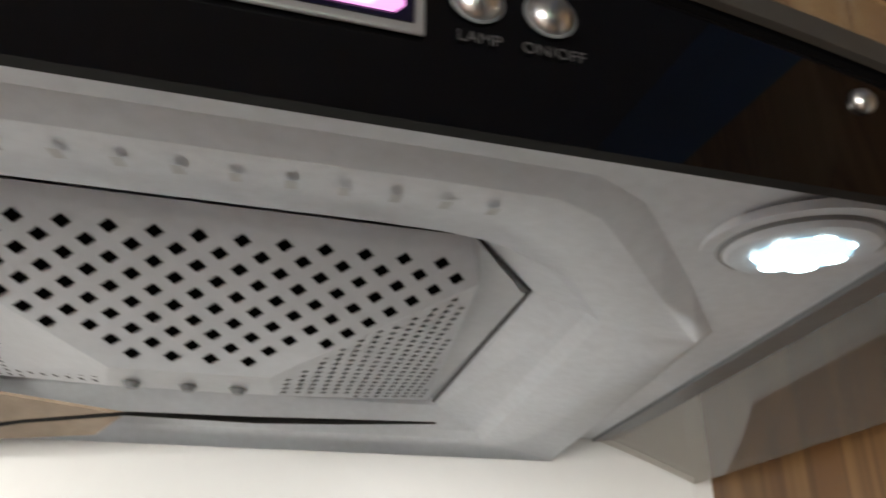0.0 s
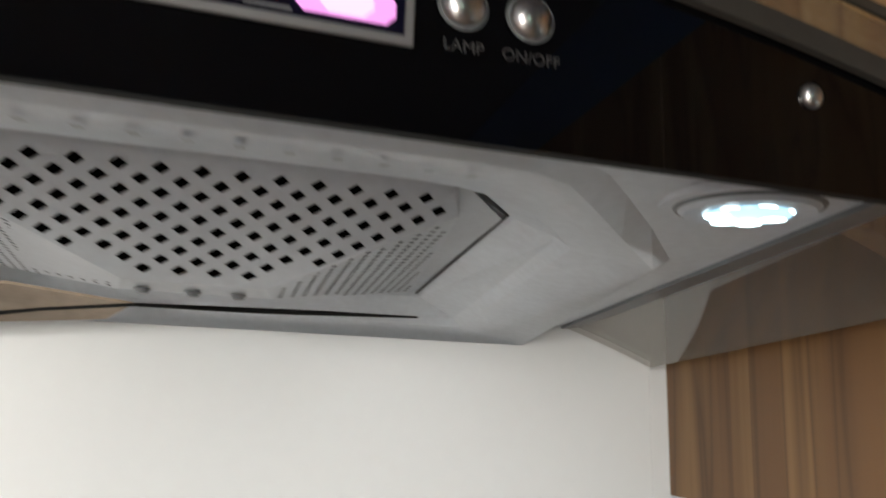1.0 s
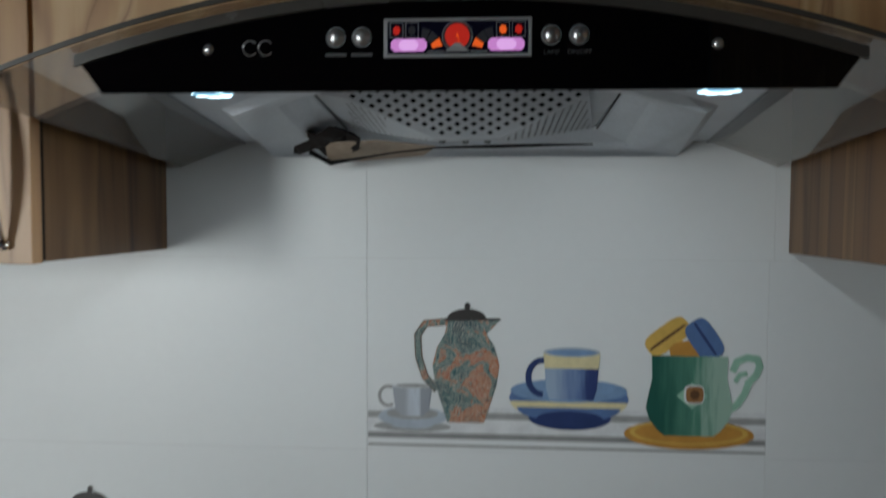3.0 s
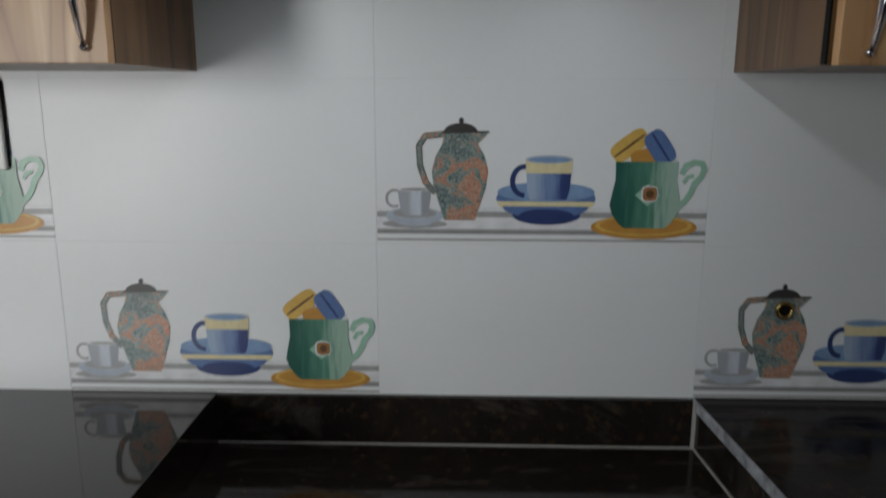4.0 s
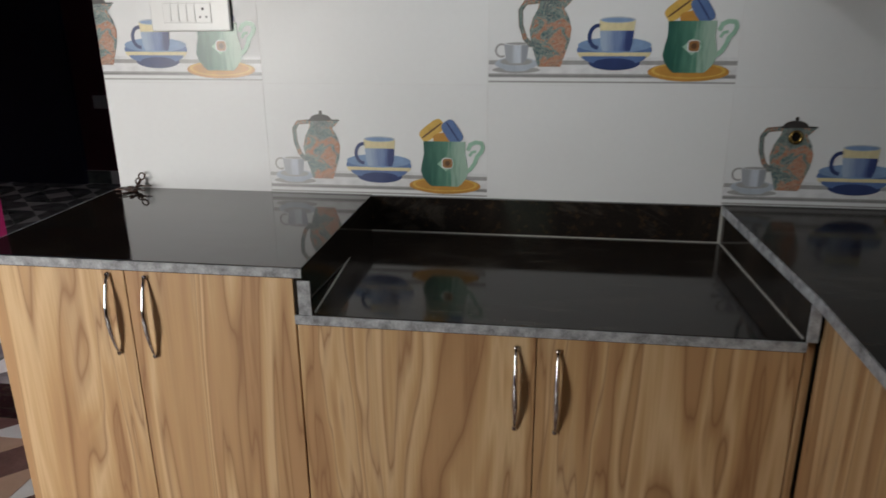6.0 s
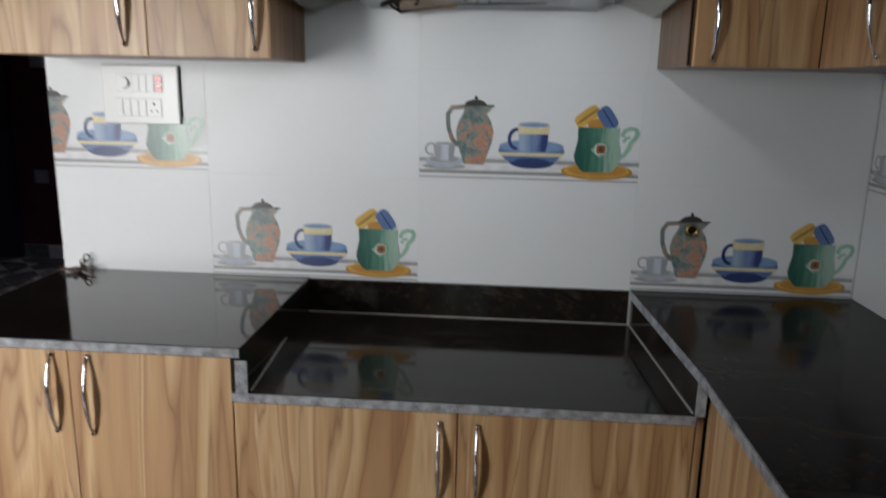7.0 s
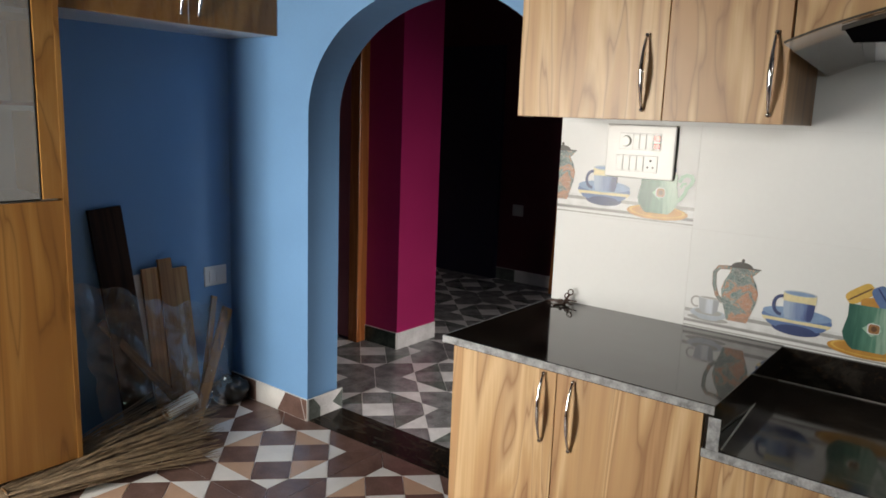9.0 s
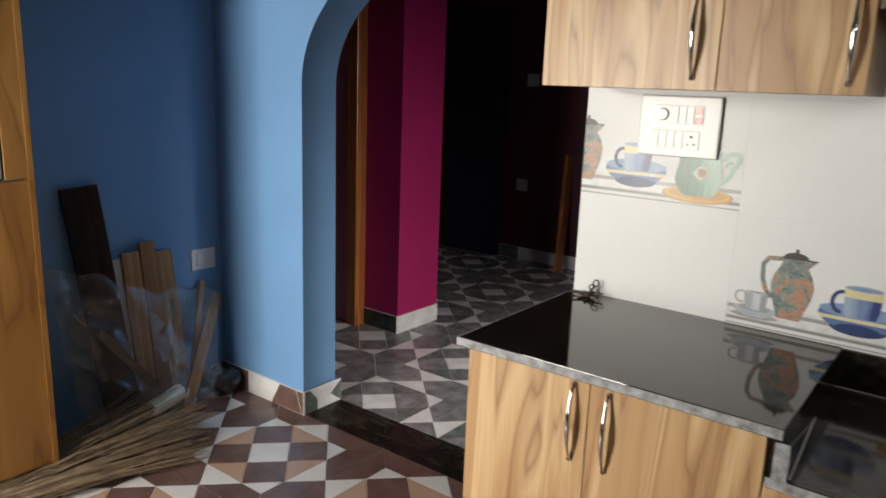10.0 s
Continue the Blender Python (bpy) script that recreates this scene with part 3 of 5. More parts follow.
part("fascia_trim", bm, LIP, hood, "dark grey strip under the glass")

# body under the glass
bm = bmesh.new()
ends = []
for y, hw in ((-0.455, 0.285), (-0.004, 0.343)):
    low = plate_z(y) + 0.003
    pts = [(-hw, low), (hw, low)] + [(dx, max(low + 0.002, arc_z(dx, y) - 0.004)) for dx in (hw - 2 * hw * k / 20 for k in range(21))]
    ends.append([bm.verts.new((HX + dx, y, z)) for dx, z in pts])
n = len(ends[0])
for k in range(1, n):
    bm.faces.new((ends[0][k], ends[0][(k + 1) % n], ends[1][(k + 1) % n], ends[1][k]))
part("body", bm, STEEL, hood)

# pressed underside: nested outlines from the rim in to the filter well
def loop(points, height):
    pts = [(-x, y) for x, y in points[::-1]] + list(points)
    return [bm.verts.new((HX + x, y, height(y))) for x, y in pts]


bm = bmesh.new()
rim = [(0.09, -0.4565), (0.15, -0.4565), (0.2, -0.4565), (0.245, -0.4565), (0.289, -0.4565), (0.312, -0.28), (0.347, -0.004)]
press0 = [(0.09, -0.427), (0.138, -0.426), (0.163, -0.413), (0.185, -0.391), (0.225, -0.349), (0.275, -0.292), (0.326, -0.004)]
press1 = [(0.09, -0.412), (0.13, -0.411), (0.151, -0.402), (0.171, -0.383), (0.211, -0.343), (0.262, -0.293), (0.302, -0.004)]
step0 = [(0.07, -0.358), (0.1, -0.357), (0.12, -0.354), (0.142, -0.346), (0.175, -0.325), (0.214, -0.28), (0.232, -0.02)]
step1 = [(0.07, -0.352), (0.098, -0.351), (0.117, -0.348), (0.138, -0.341), (0.168, -0.321), (0.206, -0.278), (0.223, -0.025)]
well0 = [(0.05, -0.326), (0.08, -0.3255), (0.1, -0.325), (0.115, -0.3245), (0.131, -0.322), (0.182, -0.267), (0.184, -0.05)]
well1 = [(0.05, -0.318), (0.08, -0.318), (0.1, -0.318), (0.113, -0.318), (0.126, -0.316), (0.175, -0.265), (0.176, -0.055)]
loops = [loop(rim, plate_z), loop(press0, plate_z), loop(press1, panel_z), loop(step0, lambda y: 0.62 * panel_z(y) + 0.38 * well_z(y)),
         loop(step1, lambda y: 0.42 * panel_z(y) + 0.58 * well_z(y)), loop(well0, well_z), loop(well1, lambda y: well_z(y) + 0.006)]
for band_no, (p, q) in enumerate(zip(loops, loops[1:])):
    for k in range(len(p)):
        kk = (k + 1) % len(p)
        bm.faces.new((p[k], p[kk], q[kk], q[k])).smooth = band_no == 2
bm.faces.new(loops[-1])
part("underside", bm, STEEL, hood, "grey painted pressed underside")
for s in (-1, 1):
    bm = bmesh.new()
    ends = [[bm.verts.new((HX + s * (0.346 + 0.132 * y + dx), y, plate_z(y) + dz)) for dx, dz in ((0.0, -0.003), (0.024, 0.0), (0.024, 0.014), (0.0, 0.014))] for y in (-0.4555, -0.003)]
    for k in range(4):
        bm.faces.new((ends[0][k], ends[0][(k + 1) % 4], ends[1][(k + 1) % 4], ends[1][k]))
    for e in ends:
        bm.faces.new(e)
    part("side_rail", bm, STEEL_DARK, hood, "dark grey side rail")

# wedge-shaped perforated filter
HOLE = mat("open_hole", (0.002, 0.002, 0.002), 1.0)
bsdf(HOLE).inputs["Specular IOR Level"].default_value = 0.0
FILTER = grainy("filter_metal", (0.52, 0.55, 0.59), 0.38, 0.1, 12.0, 160.0, 0.05)
front_pts = [(-0.123, -0.3235, 1.6427), (0.123, -0.3235, 1.6427), (0.136, -0.298, 1.6284), (0.04, -0.2293, 1.59), (-0.04, -0.2293, 1.59), (-0.136, -0.298, 1.6284)]
strip_pts = [(-0.04, -0.2293, 1.59), (0.04, -0.2293, 1.59), (0.046, -0.187, 1.59), (-0.046, -0.187, 1.59)]
side_pts = [(0.136, -0.298, 1.6284), (0.172, -0.06, 1.6215), (0.046, -0.187, 1.59), (0.04, -0.2293, 1.59)]
rear_pts = [(0.046, -0.187, 1.59), (0.172, -0.06, 1.6215), (-0.172, -0.06, 1.6215), (-0.046, -0.187, 1.59)]
wing_pts = [(0.123, -0.3235, 1.6427), (0.129, -0.319, 1.6435), (0.175, -0.265, 1.6385), (0.172, -0.06, 1.6215), (0.136, -0.298, 1.6284)]
bm = bmesh.new()
for poly in (front_pts, strip_pts, side_pts, wing_pts, [(-x, y, z) for x, y, z in wing_pts][::-1], [(-x, y, z) for x, y, z in side_pts][::-1], rear_pts):
    bm.faces.new([bm.verts.new((HX + x, y, z)) for x, y, z in poly])
bmesh.ops.remove_doubles(bm, verts=bm.verts, dist=0.0005)
wedge = part("filter", bm, FILTER, hood, "grey wedge-shaped perforated grease filter")


def inside(x, y, poly, margin):
    """Whether a point lies in a convex outline, seen from below, with a margin."""
    n = len(poly)
    sign = 0
    for k in range(n):
        ax, ay, bx, by = *poly[k][:2], *poly[(k + 1) % n][:2]
        d = ((bx - ax) * (y - ay) - (by - ay) * (x - ax)) / math.hypot(bx - ax, by - ay)
        if sign == 0:
            sign = 1 if d > 0 else -1
        if d * sign < margin:
            return False
    return True


def perforate(poly, pitch, step, radius, margin, stagger, x0=0.0, y0=-0.308):
    """Diamond-shaped holes across a sloping face, as dark recess faces just below it."""
    a, b, c2 = (Vector(p) for p in (poly if len(poly) > 4 else (poly[0], poly[1], poly[2]))[:3])
    normal = (b - a).cross(c2 - a).normalized()
    if normal.z > 0:
        normal.negate()
    bm = bmesh.new()
    half = int(0.2 / pitch)
    for j in range(int(0.26 / step)):
        for i in range(-half, half + 1):
            x = x0 + (i + (0.5 if stagger and j % 2 else 0)) * pitch
            y = y0 + j * step
            if not inside(x, y, poly, margin):
                continue
            z = a.z - (normal.x * (x - a.x) + normal.y * (y - a.y)) / normal.z
            p = Vector((HX + x, y, z)) + normal * 0.0006
            e1 = (Vector((1, 0, 0)) - normal * normal.x).normalized()
            e2 = normal.cross(e1)
            bm.faces.new([bm.verts.new(p + radius * (math.cos(t) * e1 + math.sin(t) * e2)) for t in (math.tau * k / 4 for k in range(4))])
    return bm


bm = perforate(front_pts, 0.019, 0.00756, 0.0042, 0.005, True)
tagged(part("perforated_field", bm, HOLE, wedge, "diamond-shaped black perforations"), kind="stuff")
for poly in (side_pts, [(-x, y, z) for x, y, z in side_pts]):
    tagged(part("perforated_field", perforate(poly, 0.0085, 0.0078, 0.0021, 0.004, False), HOLE, wedge, "fine black perforations"), kind="stuff")
for dx in (-0.031, -0.002, 0.025):
    part("screw", cyl(bmesh.new(), (HX + dx, -0.2, 1.5895), (0, 0, -1), 0.005, 0.003, 0.003, 12), STEEL_DARK, wedge)
RUBBER = grainy("black_gasket", (0.07, 0.07, 0.075), 0.7, 0.6, 25.0)
bm = bmesh.new()
tube(bm, [(HX + x, y, well_z(y) + 0.002) for x, y in ((-0.179, -0.055), (-0.178, -0.266), (-0.128, -0.319), (0, -0.323), (0.128, -0.319), (0.178, -0.266), (0.179, -0.055))], 0.0012, 6)
part("gasket", bm, RUBBER, hood, "dark smeared sealing strip")

# row of small flat marks, a darker grey than the underside
MARK_GREY = grainy("mark_grey", (0.44, 0.46, 0.47), 0.45)
for k in range(14):
    x, bm = HX - 0.135 + 0.0188 * k, bmesh.new()
    bm.faces.new([bm.verts.new((x + dx, -0.394 + dy, 1.6194 + 0.19 * dy)) for dx, dy in ((-0.0022, -0.0045), (0.0018, -0.005), (0.0024, 0.004), (-0.0016, 0.005))])
    part("grey_mark", bm, MARK_GREY, hood)

# lamps
LED = glow("led_glow", (0.6, 0.86, 1.0), 5.0)
LED_DIM = glow("led_lens", (0.35, 0.72, 1.0), 1.1)
for s in (-1, 1):
    at = Vector((HX + s * 0.243, -0.4, plate_z(-0.4)))
    lamp = part("lamp", cyl(bmesh.new(), at + Vector((0, 0, 0.001)), (0, 0.06, -1), 0.042, 0.04, 0.003, 40), STEEL, hood, "round recessed hood lamp")
    part("lamp_ring", cyl(bmesh.new(), at + Vector((0, 0, -0.002)), (0, 0.06, -1), 0.0335, 0.0325, 0.0012, 40), STEEL_DARK, lamp)
    part("lamp_collar", cyl(bmesh.new(), at + Vector((0, 0, -0.003)), (0, 0.06, -1), 0.0315, 0.029, 0.0022, 40), STEEL, lamp)
    part("lens", cyl(bmesh.new(), at + Vector((0, 0, -0.004)), (0, 0.06, -1), 0.019, 0.0185, 0.0025, 32), LED_DIM, lamp, "glowing lens")
    for k in range(7):
        a = math.tau * k / 7
        part("led", cyl(bmesh.new(), at + Vector((0.0138 * math.cos(a), 0.0138 * math.sin(a), -0.0061)), (0, 0.06, -1), 0.0062, 0.0058, 0.0006, 14), LED, lamp, "lit white diode")
    area_lamp("hood_lamp_light", at + Vector((0, 0, -0.012)), at + Vector((0, 0.06, -1)), 0.045, 0.045, 0.8, (0.93, 0.97, 1.0), "DISK")

# buttons, bolts, marks
FRONT = FY - 0.0025
SATIN = grainy("satin_chrome", (0.8, 0.8, 0.81), 0.3, 0.05, metal=1.0, bump=0.0)


def dome(name, x, z, r, parent, label):
    bm = bmesh.new()
    bmesh.ops.create_uvsphere(bm, u_segments=18, v_segments=10, radius=r, matrix=Matrix.LocRotScale((x, FRONT, z), None, (1, 0.7, 1)))
    return part(name, bm, SATIN, parent, label, True)


for dx in (-0.107, -0.084, 0.081, 0.105):
    b = dome("button", HX + dx, 1.654, 0.0078, hood, "domed chrome push button")
    bm = bmesh.new()
    bmesh.ops.create_circle(bm, cap_ends=True, segments=24, radius=0.009, matrix=Matrix.Translation((HX + dx, FRONT - 0.0004, 1.654)) @ pose(0, 0, 0, 90))
    part("collar", bm, STEEL_DARK, b)
for dx in (-0.222, 0.222):
    dome("bolt", HX + dx, 1.645, 0.005, hood, "domed chrome fixing")
PRINT = mat("grey_print", (0.07, 0.07, 0.075), 0.5)


def lettering(text, x, z, size):
    cu = bpy.data.curves.new("lettering", "FONT")
    cu.body, cu.size, cu.align_x, cu.extrude = text, size, "CENTER", 0.0001
    cu.materials.append(PRINT)
    ob = new("lettering", cu)
    ob.matrix_basis = pose(x, FRONT - 0.0004, z, 90)
    ob.parent = hood
    return ob


lettering("LAMP", HX + 0.0815, 1.6375, 0.0058)
lettering("ON/OFF", HX + 0.1055, 1.6375, 0.0058)
for dx in (-0.107, -0.084):
    part("printed_bar", boxed(HX + dx - 0.0095, HX + dx + 0.0095, FRONT - 0.0006, FRONT - 0.0002, 1.6372, 1.6402), PRINT, hood)
SILVER = mat("silver_print", (0.5, 0.5, 0.52), 0.35, 0.6)
for dx in (-0.184, -0.17):
    bm = bmesh.new()
    tube(bm, [(HX + dx + 0.0065 * math.cos(a), FRONT - 0.0004, 1.6455 + 0.0065 * math.sin(a)) for a in (0.7 + 4.9 * k / 16 for k in range(17))], 0.0014, 6, 0.3)
    part("badge_ring", bm, SILVER, hood, "silver ring-shaped badge")

# lit display
disp = part("display", boxed(HX - 0.0645, HX + 0.0645, FRONT - 0.002, FRONT - 0.0002, 1.6355, 1.6695, bevel=0.0008), SILVER, hood, "lit control display in a silver frame")
DARK_SCREEN = mat("display_ground", (0.006, 0.006, 0.02), 0.15)
part("screen", boxed(HX - 0.061, HX + 0.061, FRONT - 0.0026, FRONT - 0.0021, 1.6385, 1.6665), DARK_SCREEN, disp)
PINK, RED, AMBER = glow("violet_glow", (0.85, 0.32, 0.85), 0.85), glow("red_glow", (0.9, 0.02, 0.008), 0.55), glow("amber_glow", (1.0, 0.13, 0.01), 0.9)
WHITE_GLOW = glow("white_glow", (0.93, 0.48, 0.97), 1.05)
DIM = mat("unlit_segment", (0.05, 0.05, 0.06), 0.3)


def plate(name, poly, material, depth):
    bm = bmesh.new()
    bm.faces.new([bm.verts.new((HX + x, FRONT - depth, 1.6525 + z)) for x, z in poly])
    return part(name, bm, material, disp)


def rounded(x0, x1, z0, z1, cut):
    return [(x0 + cut, z0), (x1 - cut, z0), (x1, z0 + cut), (x1, z1 - cut), (x1 - cut, z1), (x0 + cut, z1), (x0, z1 - cut), (x0, z0 + cut)]


for s in (-1, 1):
    plate("light_bar", rounded(min(s * 0.058, s * 0.0265), max(s * 0.058, s * 0.0265), -0.012, -0.001, 0.003), PINK, 0.003)
    plate("light_core", rounded(min(s * 0.051, s * 0.034), max(s * 0.051, s * 0.034), -0.0112, -0.0018, 0.0032), WHITE_GLOW, 0.0033)
    for dx, m in ((0.053, RED), (0.0395, AMBER if s > 0 else DIM)):
        plate("icon", [(s * dx + 0.0038 * w * math.cos(a), 0.0062 + 0.0046 * w * math.sin(a)) for a, w in ((math.tau * k / 14, (1.0, 0.72)[k % 2]) for k in range(14))], m, 0.003)
    for k, m in enumerate((AMBER, DIM, DIM)):
        a0 = 0.25 + 0.42 * k
        seg = [(s * (0.033 - r * math.cos(a)), -0.0125 + r * math.sin(a)) for r, a in ((0.012, a0), (0.021, a0), (0.021, a0 + 0.36), (0.012, a0 + 0.36))]
        plate("dial_segment", seg, m, 0.0029)
for s in (-1, 1):
    for dx in (0.053, 0.0395):
        for q in ((s * dx - 0.0058, s * dx + 0.0058, 0.0126, 0.0131), (s * dx - 0.0058, s * dx + 0.0058, -0.0002, 0.0003), (s * dx - 0.0058, s * dx - 0.0053, 0.0003, 0.0126), (s * dx + 0.0053, s * dx + 0.0058, 0.0003, 0.0126)):
            plate("icon_frame", [(q[0], q[2]), (q[1], q[2]), (q[1], q[3]), (q[0], q[3])], SILVER, 0.0029)
    plate("base_line", [(s * 0.0115, -0.0128), (s * 0.026, -0.0128), (s * 0.026, -0.0118), (s * 0.0115, -0.0118)], SILVER, 0.003)
plate("dial_ring", [(0.0134 * math.cos(a), 0.001 + 0.0134 * math.sin(a)) for a in (math.tau * k / 24 for k in range(24))], SILVER, 0.00295)
plate("dial_rim", [(0.0128 * math.cos(a), 0.001 + 0.0128 * math.sin(a)) for a in (math.tau * k / 24 for k in range(24))], DIM, 0.003)
plate("dial", [(0.0108 * math.cos(a), 0.001 + 0.0108 * math.sin(a)) for a in (math.tau * k / 24 for k in range(24))], RED, 0.0033)
plate("needle", [(-0.0014, 0.0), (0.0014, 0.0), (0.0005, -0.006), (0.0015, -0.006), (0, 0.004)], AMBER, 0.0036)
plate("pointer", [(-0.011, -0.0125), (0.011, -0.0125), (0.002, -0.005), (-0.002, -0.005)], SILVER, 0.0039)

# torn, scorched cover hanging behind the filter
flap = thing("torn_duct_cover", "torn scorched brown plastic cover hanging under the hood", "torn cover")
SCORCH = grainy("scorched_plastic", (0.009, 0.005, 0.004), 0.9, 0.6, 30.0, 120.0, 0.5)
BEIGE = grainy("beige_plastic", (0.36, 0.28, 0.21), 0.6, 0.25, 15.0)
bm = bmesh.new()
cells = []
for i in range(9):
    s = i / 8
    row = []
    for j in range(5):
        t = j / 4
        x = -0.085 + 0.075 * s + 0.02 * math.sin(5 * t)
        y = -0.13 + 0.1 * t
        z = 1.612 - 0.03 * t * (0.5 + 0.5 * s) + 0.006 * math.sin(9 * s + 4 * t) + 0.008 * noise.noise((x * 40, y * 40, 1.0))
        row.append(bm.verts.new((x, y, z)))
    cells.append(row)
for i in range(8):
    for j in range(4):
        bm.faces.new((cells[i][j], cells[i + 1][j], cells[i + 1][j + 1], cells[i][j + 1]))
ob = part("charred_flap", bm, SCORCH, flap)
so = ob.modifiers.new("thick", "SOLIDIFY")
so.thickness = 0.002
bm = bmesh.new()
vs = [(-0.045, -0.085, 1.598), (0.03, -0.10, 1.6), (0.112, -0.09, 1.592), (0.09, -0.05, 1.584), (0.0, -0.04, 1.577), (-0.05, -0.045, 1.577)]
f = bm.faces.new([bm.verts.new(v) for v in vs])
g = bmesh.ops.extrude_face_region(bm, geom=[f])
bmesh.ops.translate(bm, vec=(0, 0, 0.002), verts=[v for v in g["geom"] if isinstance(v, bmesh.types.BMVert)])
part("cover_lining", bm, BEIGE, flap, "beige inner lining")
# right part thickens to stand in for the shaded gap behind the filter
bm = bmesh.new()
tube(bm, [(-0.07, -0.07, 1.588), (-0.045, -0.05, 1.574), (-0.01, -0.06, 1.578), (0.05, -0.085, 1.585), (0.115, -0.1, 1.591), (0.2, -0.085, 1.594), (0.26, -0.09, 1.595), (0.325, -0.11, 1.594)], [0.004, 0.004, 0.002, 0.0013, 0.0014, 0.0024, 0.002, 0.0008], 7)
part("wire", bm, BLACK, flap, "black wire, its right part standing in for the dark gap behind the filter")

# ---- printed wall tiles ----
def colour(name, c, rough=0.3):
    return grainy(name, c, rough, 0.12, 40.0, 200.0, 0.0)


P_GREY, P_DARK, P_WHITE = colour("print_grey", (0.33, 0.33, 0.33)), colour("print_dark_grey", (0.16, 0.16, 0.17)), colour("print_white", (0.68, 0.69, 0.71))
P_PALE = colour("print_pale_blue", (0.41, 0.46, 0.53))
P_BLUE, P_NAVY, P_SKY = colour("print_blue", (0.1, 0.17, 0.35)), colour("print_navy", (0.03, 0.05, 0.15)), colour("print_light_blue", (0.2, 0.31, 0.5))
P_CREAM, P_YELLOW, P_ORANGE = colour("print_cream", (0.68, 0.6, 0.36)), colour("print_yellow", (0.62, 0.4, 0.1)), colour("print_orange", (0.5, 0.25, 0.055))
P_GREEN, P_DEEP, P_MINT = colour("print_green", (0.12, 0.32, 0.22)), colour("print_deep_green", (0.03, 0.15, 0.11)), colour("print_mint", (0.3, 0.5, 0.39))
P_RUST = colour("print_rust", (0.3, 0.15, 0.06))
P_BROWN, P_LID = colour("print_brown", (0.12, 0.06, 0.03)), colour("print_lid", (0.045, 0.04, 0.04))


def blended(name, a, b, c, u0, u1):
    """A print whose colour runs from a through b to c across the tile."""
    m = mat(name, a, 0.3)
    tc, sep, rng = node(m, "ShaderNodeTexCoord"), node(m, "ShaderNodeSeparateXYZ"), node(m, "ShaderNodeMapRange")
    link(m, tc.outputs["Object"], sep.inputs[0])
    link(m, sep.outputs["X"], rng.inputs["Value"])
    rng.inputs["From Min"].default_value, rng.inputs["From Max"].default_value = u0, u1
    nz = node(m, "ShaderNodeTexNoise", Scale=60.0, Detail=3.0)
    pleat = node(m, "ShaderNodeMapping")
    pleat.inputs["Scale"].default_value = (1.6, 1.0, 0.22)
    link(m, tc.outputs["Object"], pleat.inputs["Vector"])
    link(m, pleat.outputs[0], nz.inputs["Vector"])
    add = node(m, "ShaderNodeMath")
    add.operation = "MULTIPLY_ADD"
    add.inputs[1].default_value = 0.5
    link(m, nz.outputs["Fac"], add.inputs[0])
    link(m, rng.outputs[0], add.inputs[2])
    link(m, ramp(m, add.outputs[0], [(0.42, a), (0.78, b), (1.2, c)]), bsdf(m).inputs["Base Color"])
    return m


M_MUG = blended("print_mug_green", (0.022, 0.1, 0.078), (0.09, 0.23, 0.17), (0.32, 0.46, 0.38), 0.42, 0.56)
M_CUP = blended("print_cup_blue", (0.33, 0.42, 0.56), (0.14, 0.21, 0.4), (0.035, 0.055, 0.17), 0.27, 0.36)
M_TEA = blended("print_white_cup", (0.36, 0.38, 0.42), (0.56, 0.61, 0.68), (0.3, 0.32, 0.36), 0.045, 0.1)
M_JUG = mat("print_jug_mosaic", (0.3, 0.3, 0.3), 0.3)
tcj = node(M_JUG, "ShaderNodeTexCoord")
nj = node(M_JUG, "ShaderNodeTexNoise", Scale=26.0, Detail=3.0, Roughness=0.6, Distortion=1.2)
vj = node(M_JUG, "ShaderNodeTexNoise", Scale=42.0, Detail=2.0, Distortion=3.2)
for n in (nj, vj):
    link(M_JUG, tcj.outputs["Object"], n.inputs["Vector"])
ground_j = ramp(M_JUG, nj.outputs["Fac"], [(0.36, (0.03, 0.06, 0.08)), (0.46, (0.05, 0.13, 0.14)), (0.525, (0.13, 0.21, 0.2)), (0.545, (0.38, 0.12, 0.06)), (0.62, (0.42, 0.17, 0.085)), (0.7, (0.12, 0.05, 0.04))])
scroll_j = node(M_JUG, "ShaderNodeMath")
scroll_j.operation = "MULTIPLY"
scroll_j.inputs[1].default_value = 9.0
link(M_JUG, vj.outputs["Fac"], scroll_j.inputs[0])
fold_j = node(M_JUG, "ShaderNodeMath")
fold_j.operation = "PINGPONG"
fold_j.inputs[1].default_value = 0.5
link(M_JUG, scroll_j.outputs[0], fold_j.inputs[0])
mix_j = node(M_JUG, "ShaderNodeMix")
mix_j.data_type = "RGBA"
link(M_JUG, ramp(M_JUG, fold_j.outputs[0], [(0.0, (0.85, 0.85, 0.85)), (0.12, (0.6, 0.6, 0.6)), (0.24, (0, 0, 0))]), mix_j.inputs["Factor"])
link(M_JUG, ground_j, mix_j.inputs[6])
mix_j.inputs[7].default_value = (0.52, 0.5, 0.44, 1)
link(M_JUG, mix_j.outputs[2], bsdf(M_JUG).inputs["Base Color"])


def oval(cx, cz, rx, rz, a0=0.0, a1=math.tau, n=28):
    return [(cx + rx * math.cos(a), cz + rz * math.sin(a)) for a in (a0 + (a1 - a0) * k / n for k in range(n if a1 - a0 > 6.2 else n + 1))]


def turned(cx, profile):
    """A symmetric outline from (half width, height) pairs."""
    return [(cx + w, z) for w, z in profile] + [(cx - w, z) for w, z in profile[::-1]]


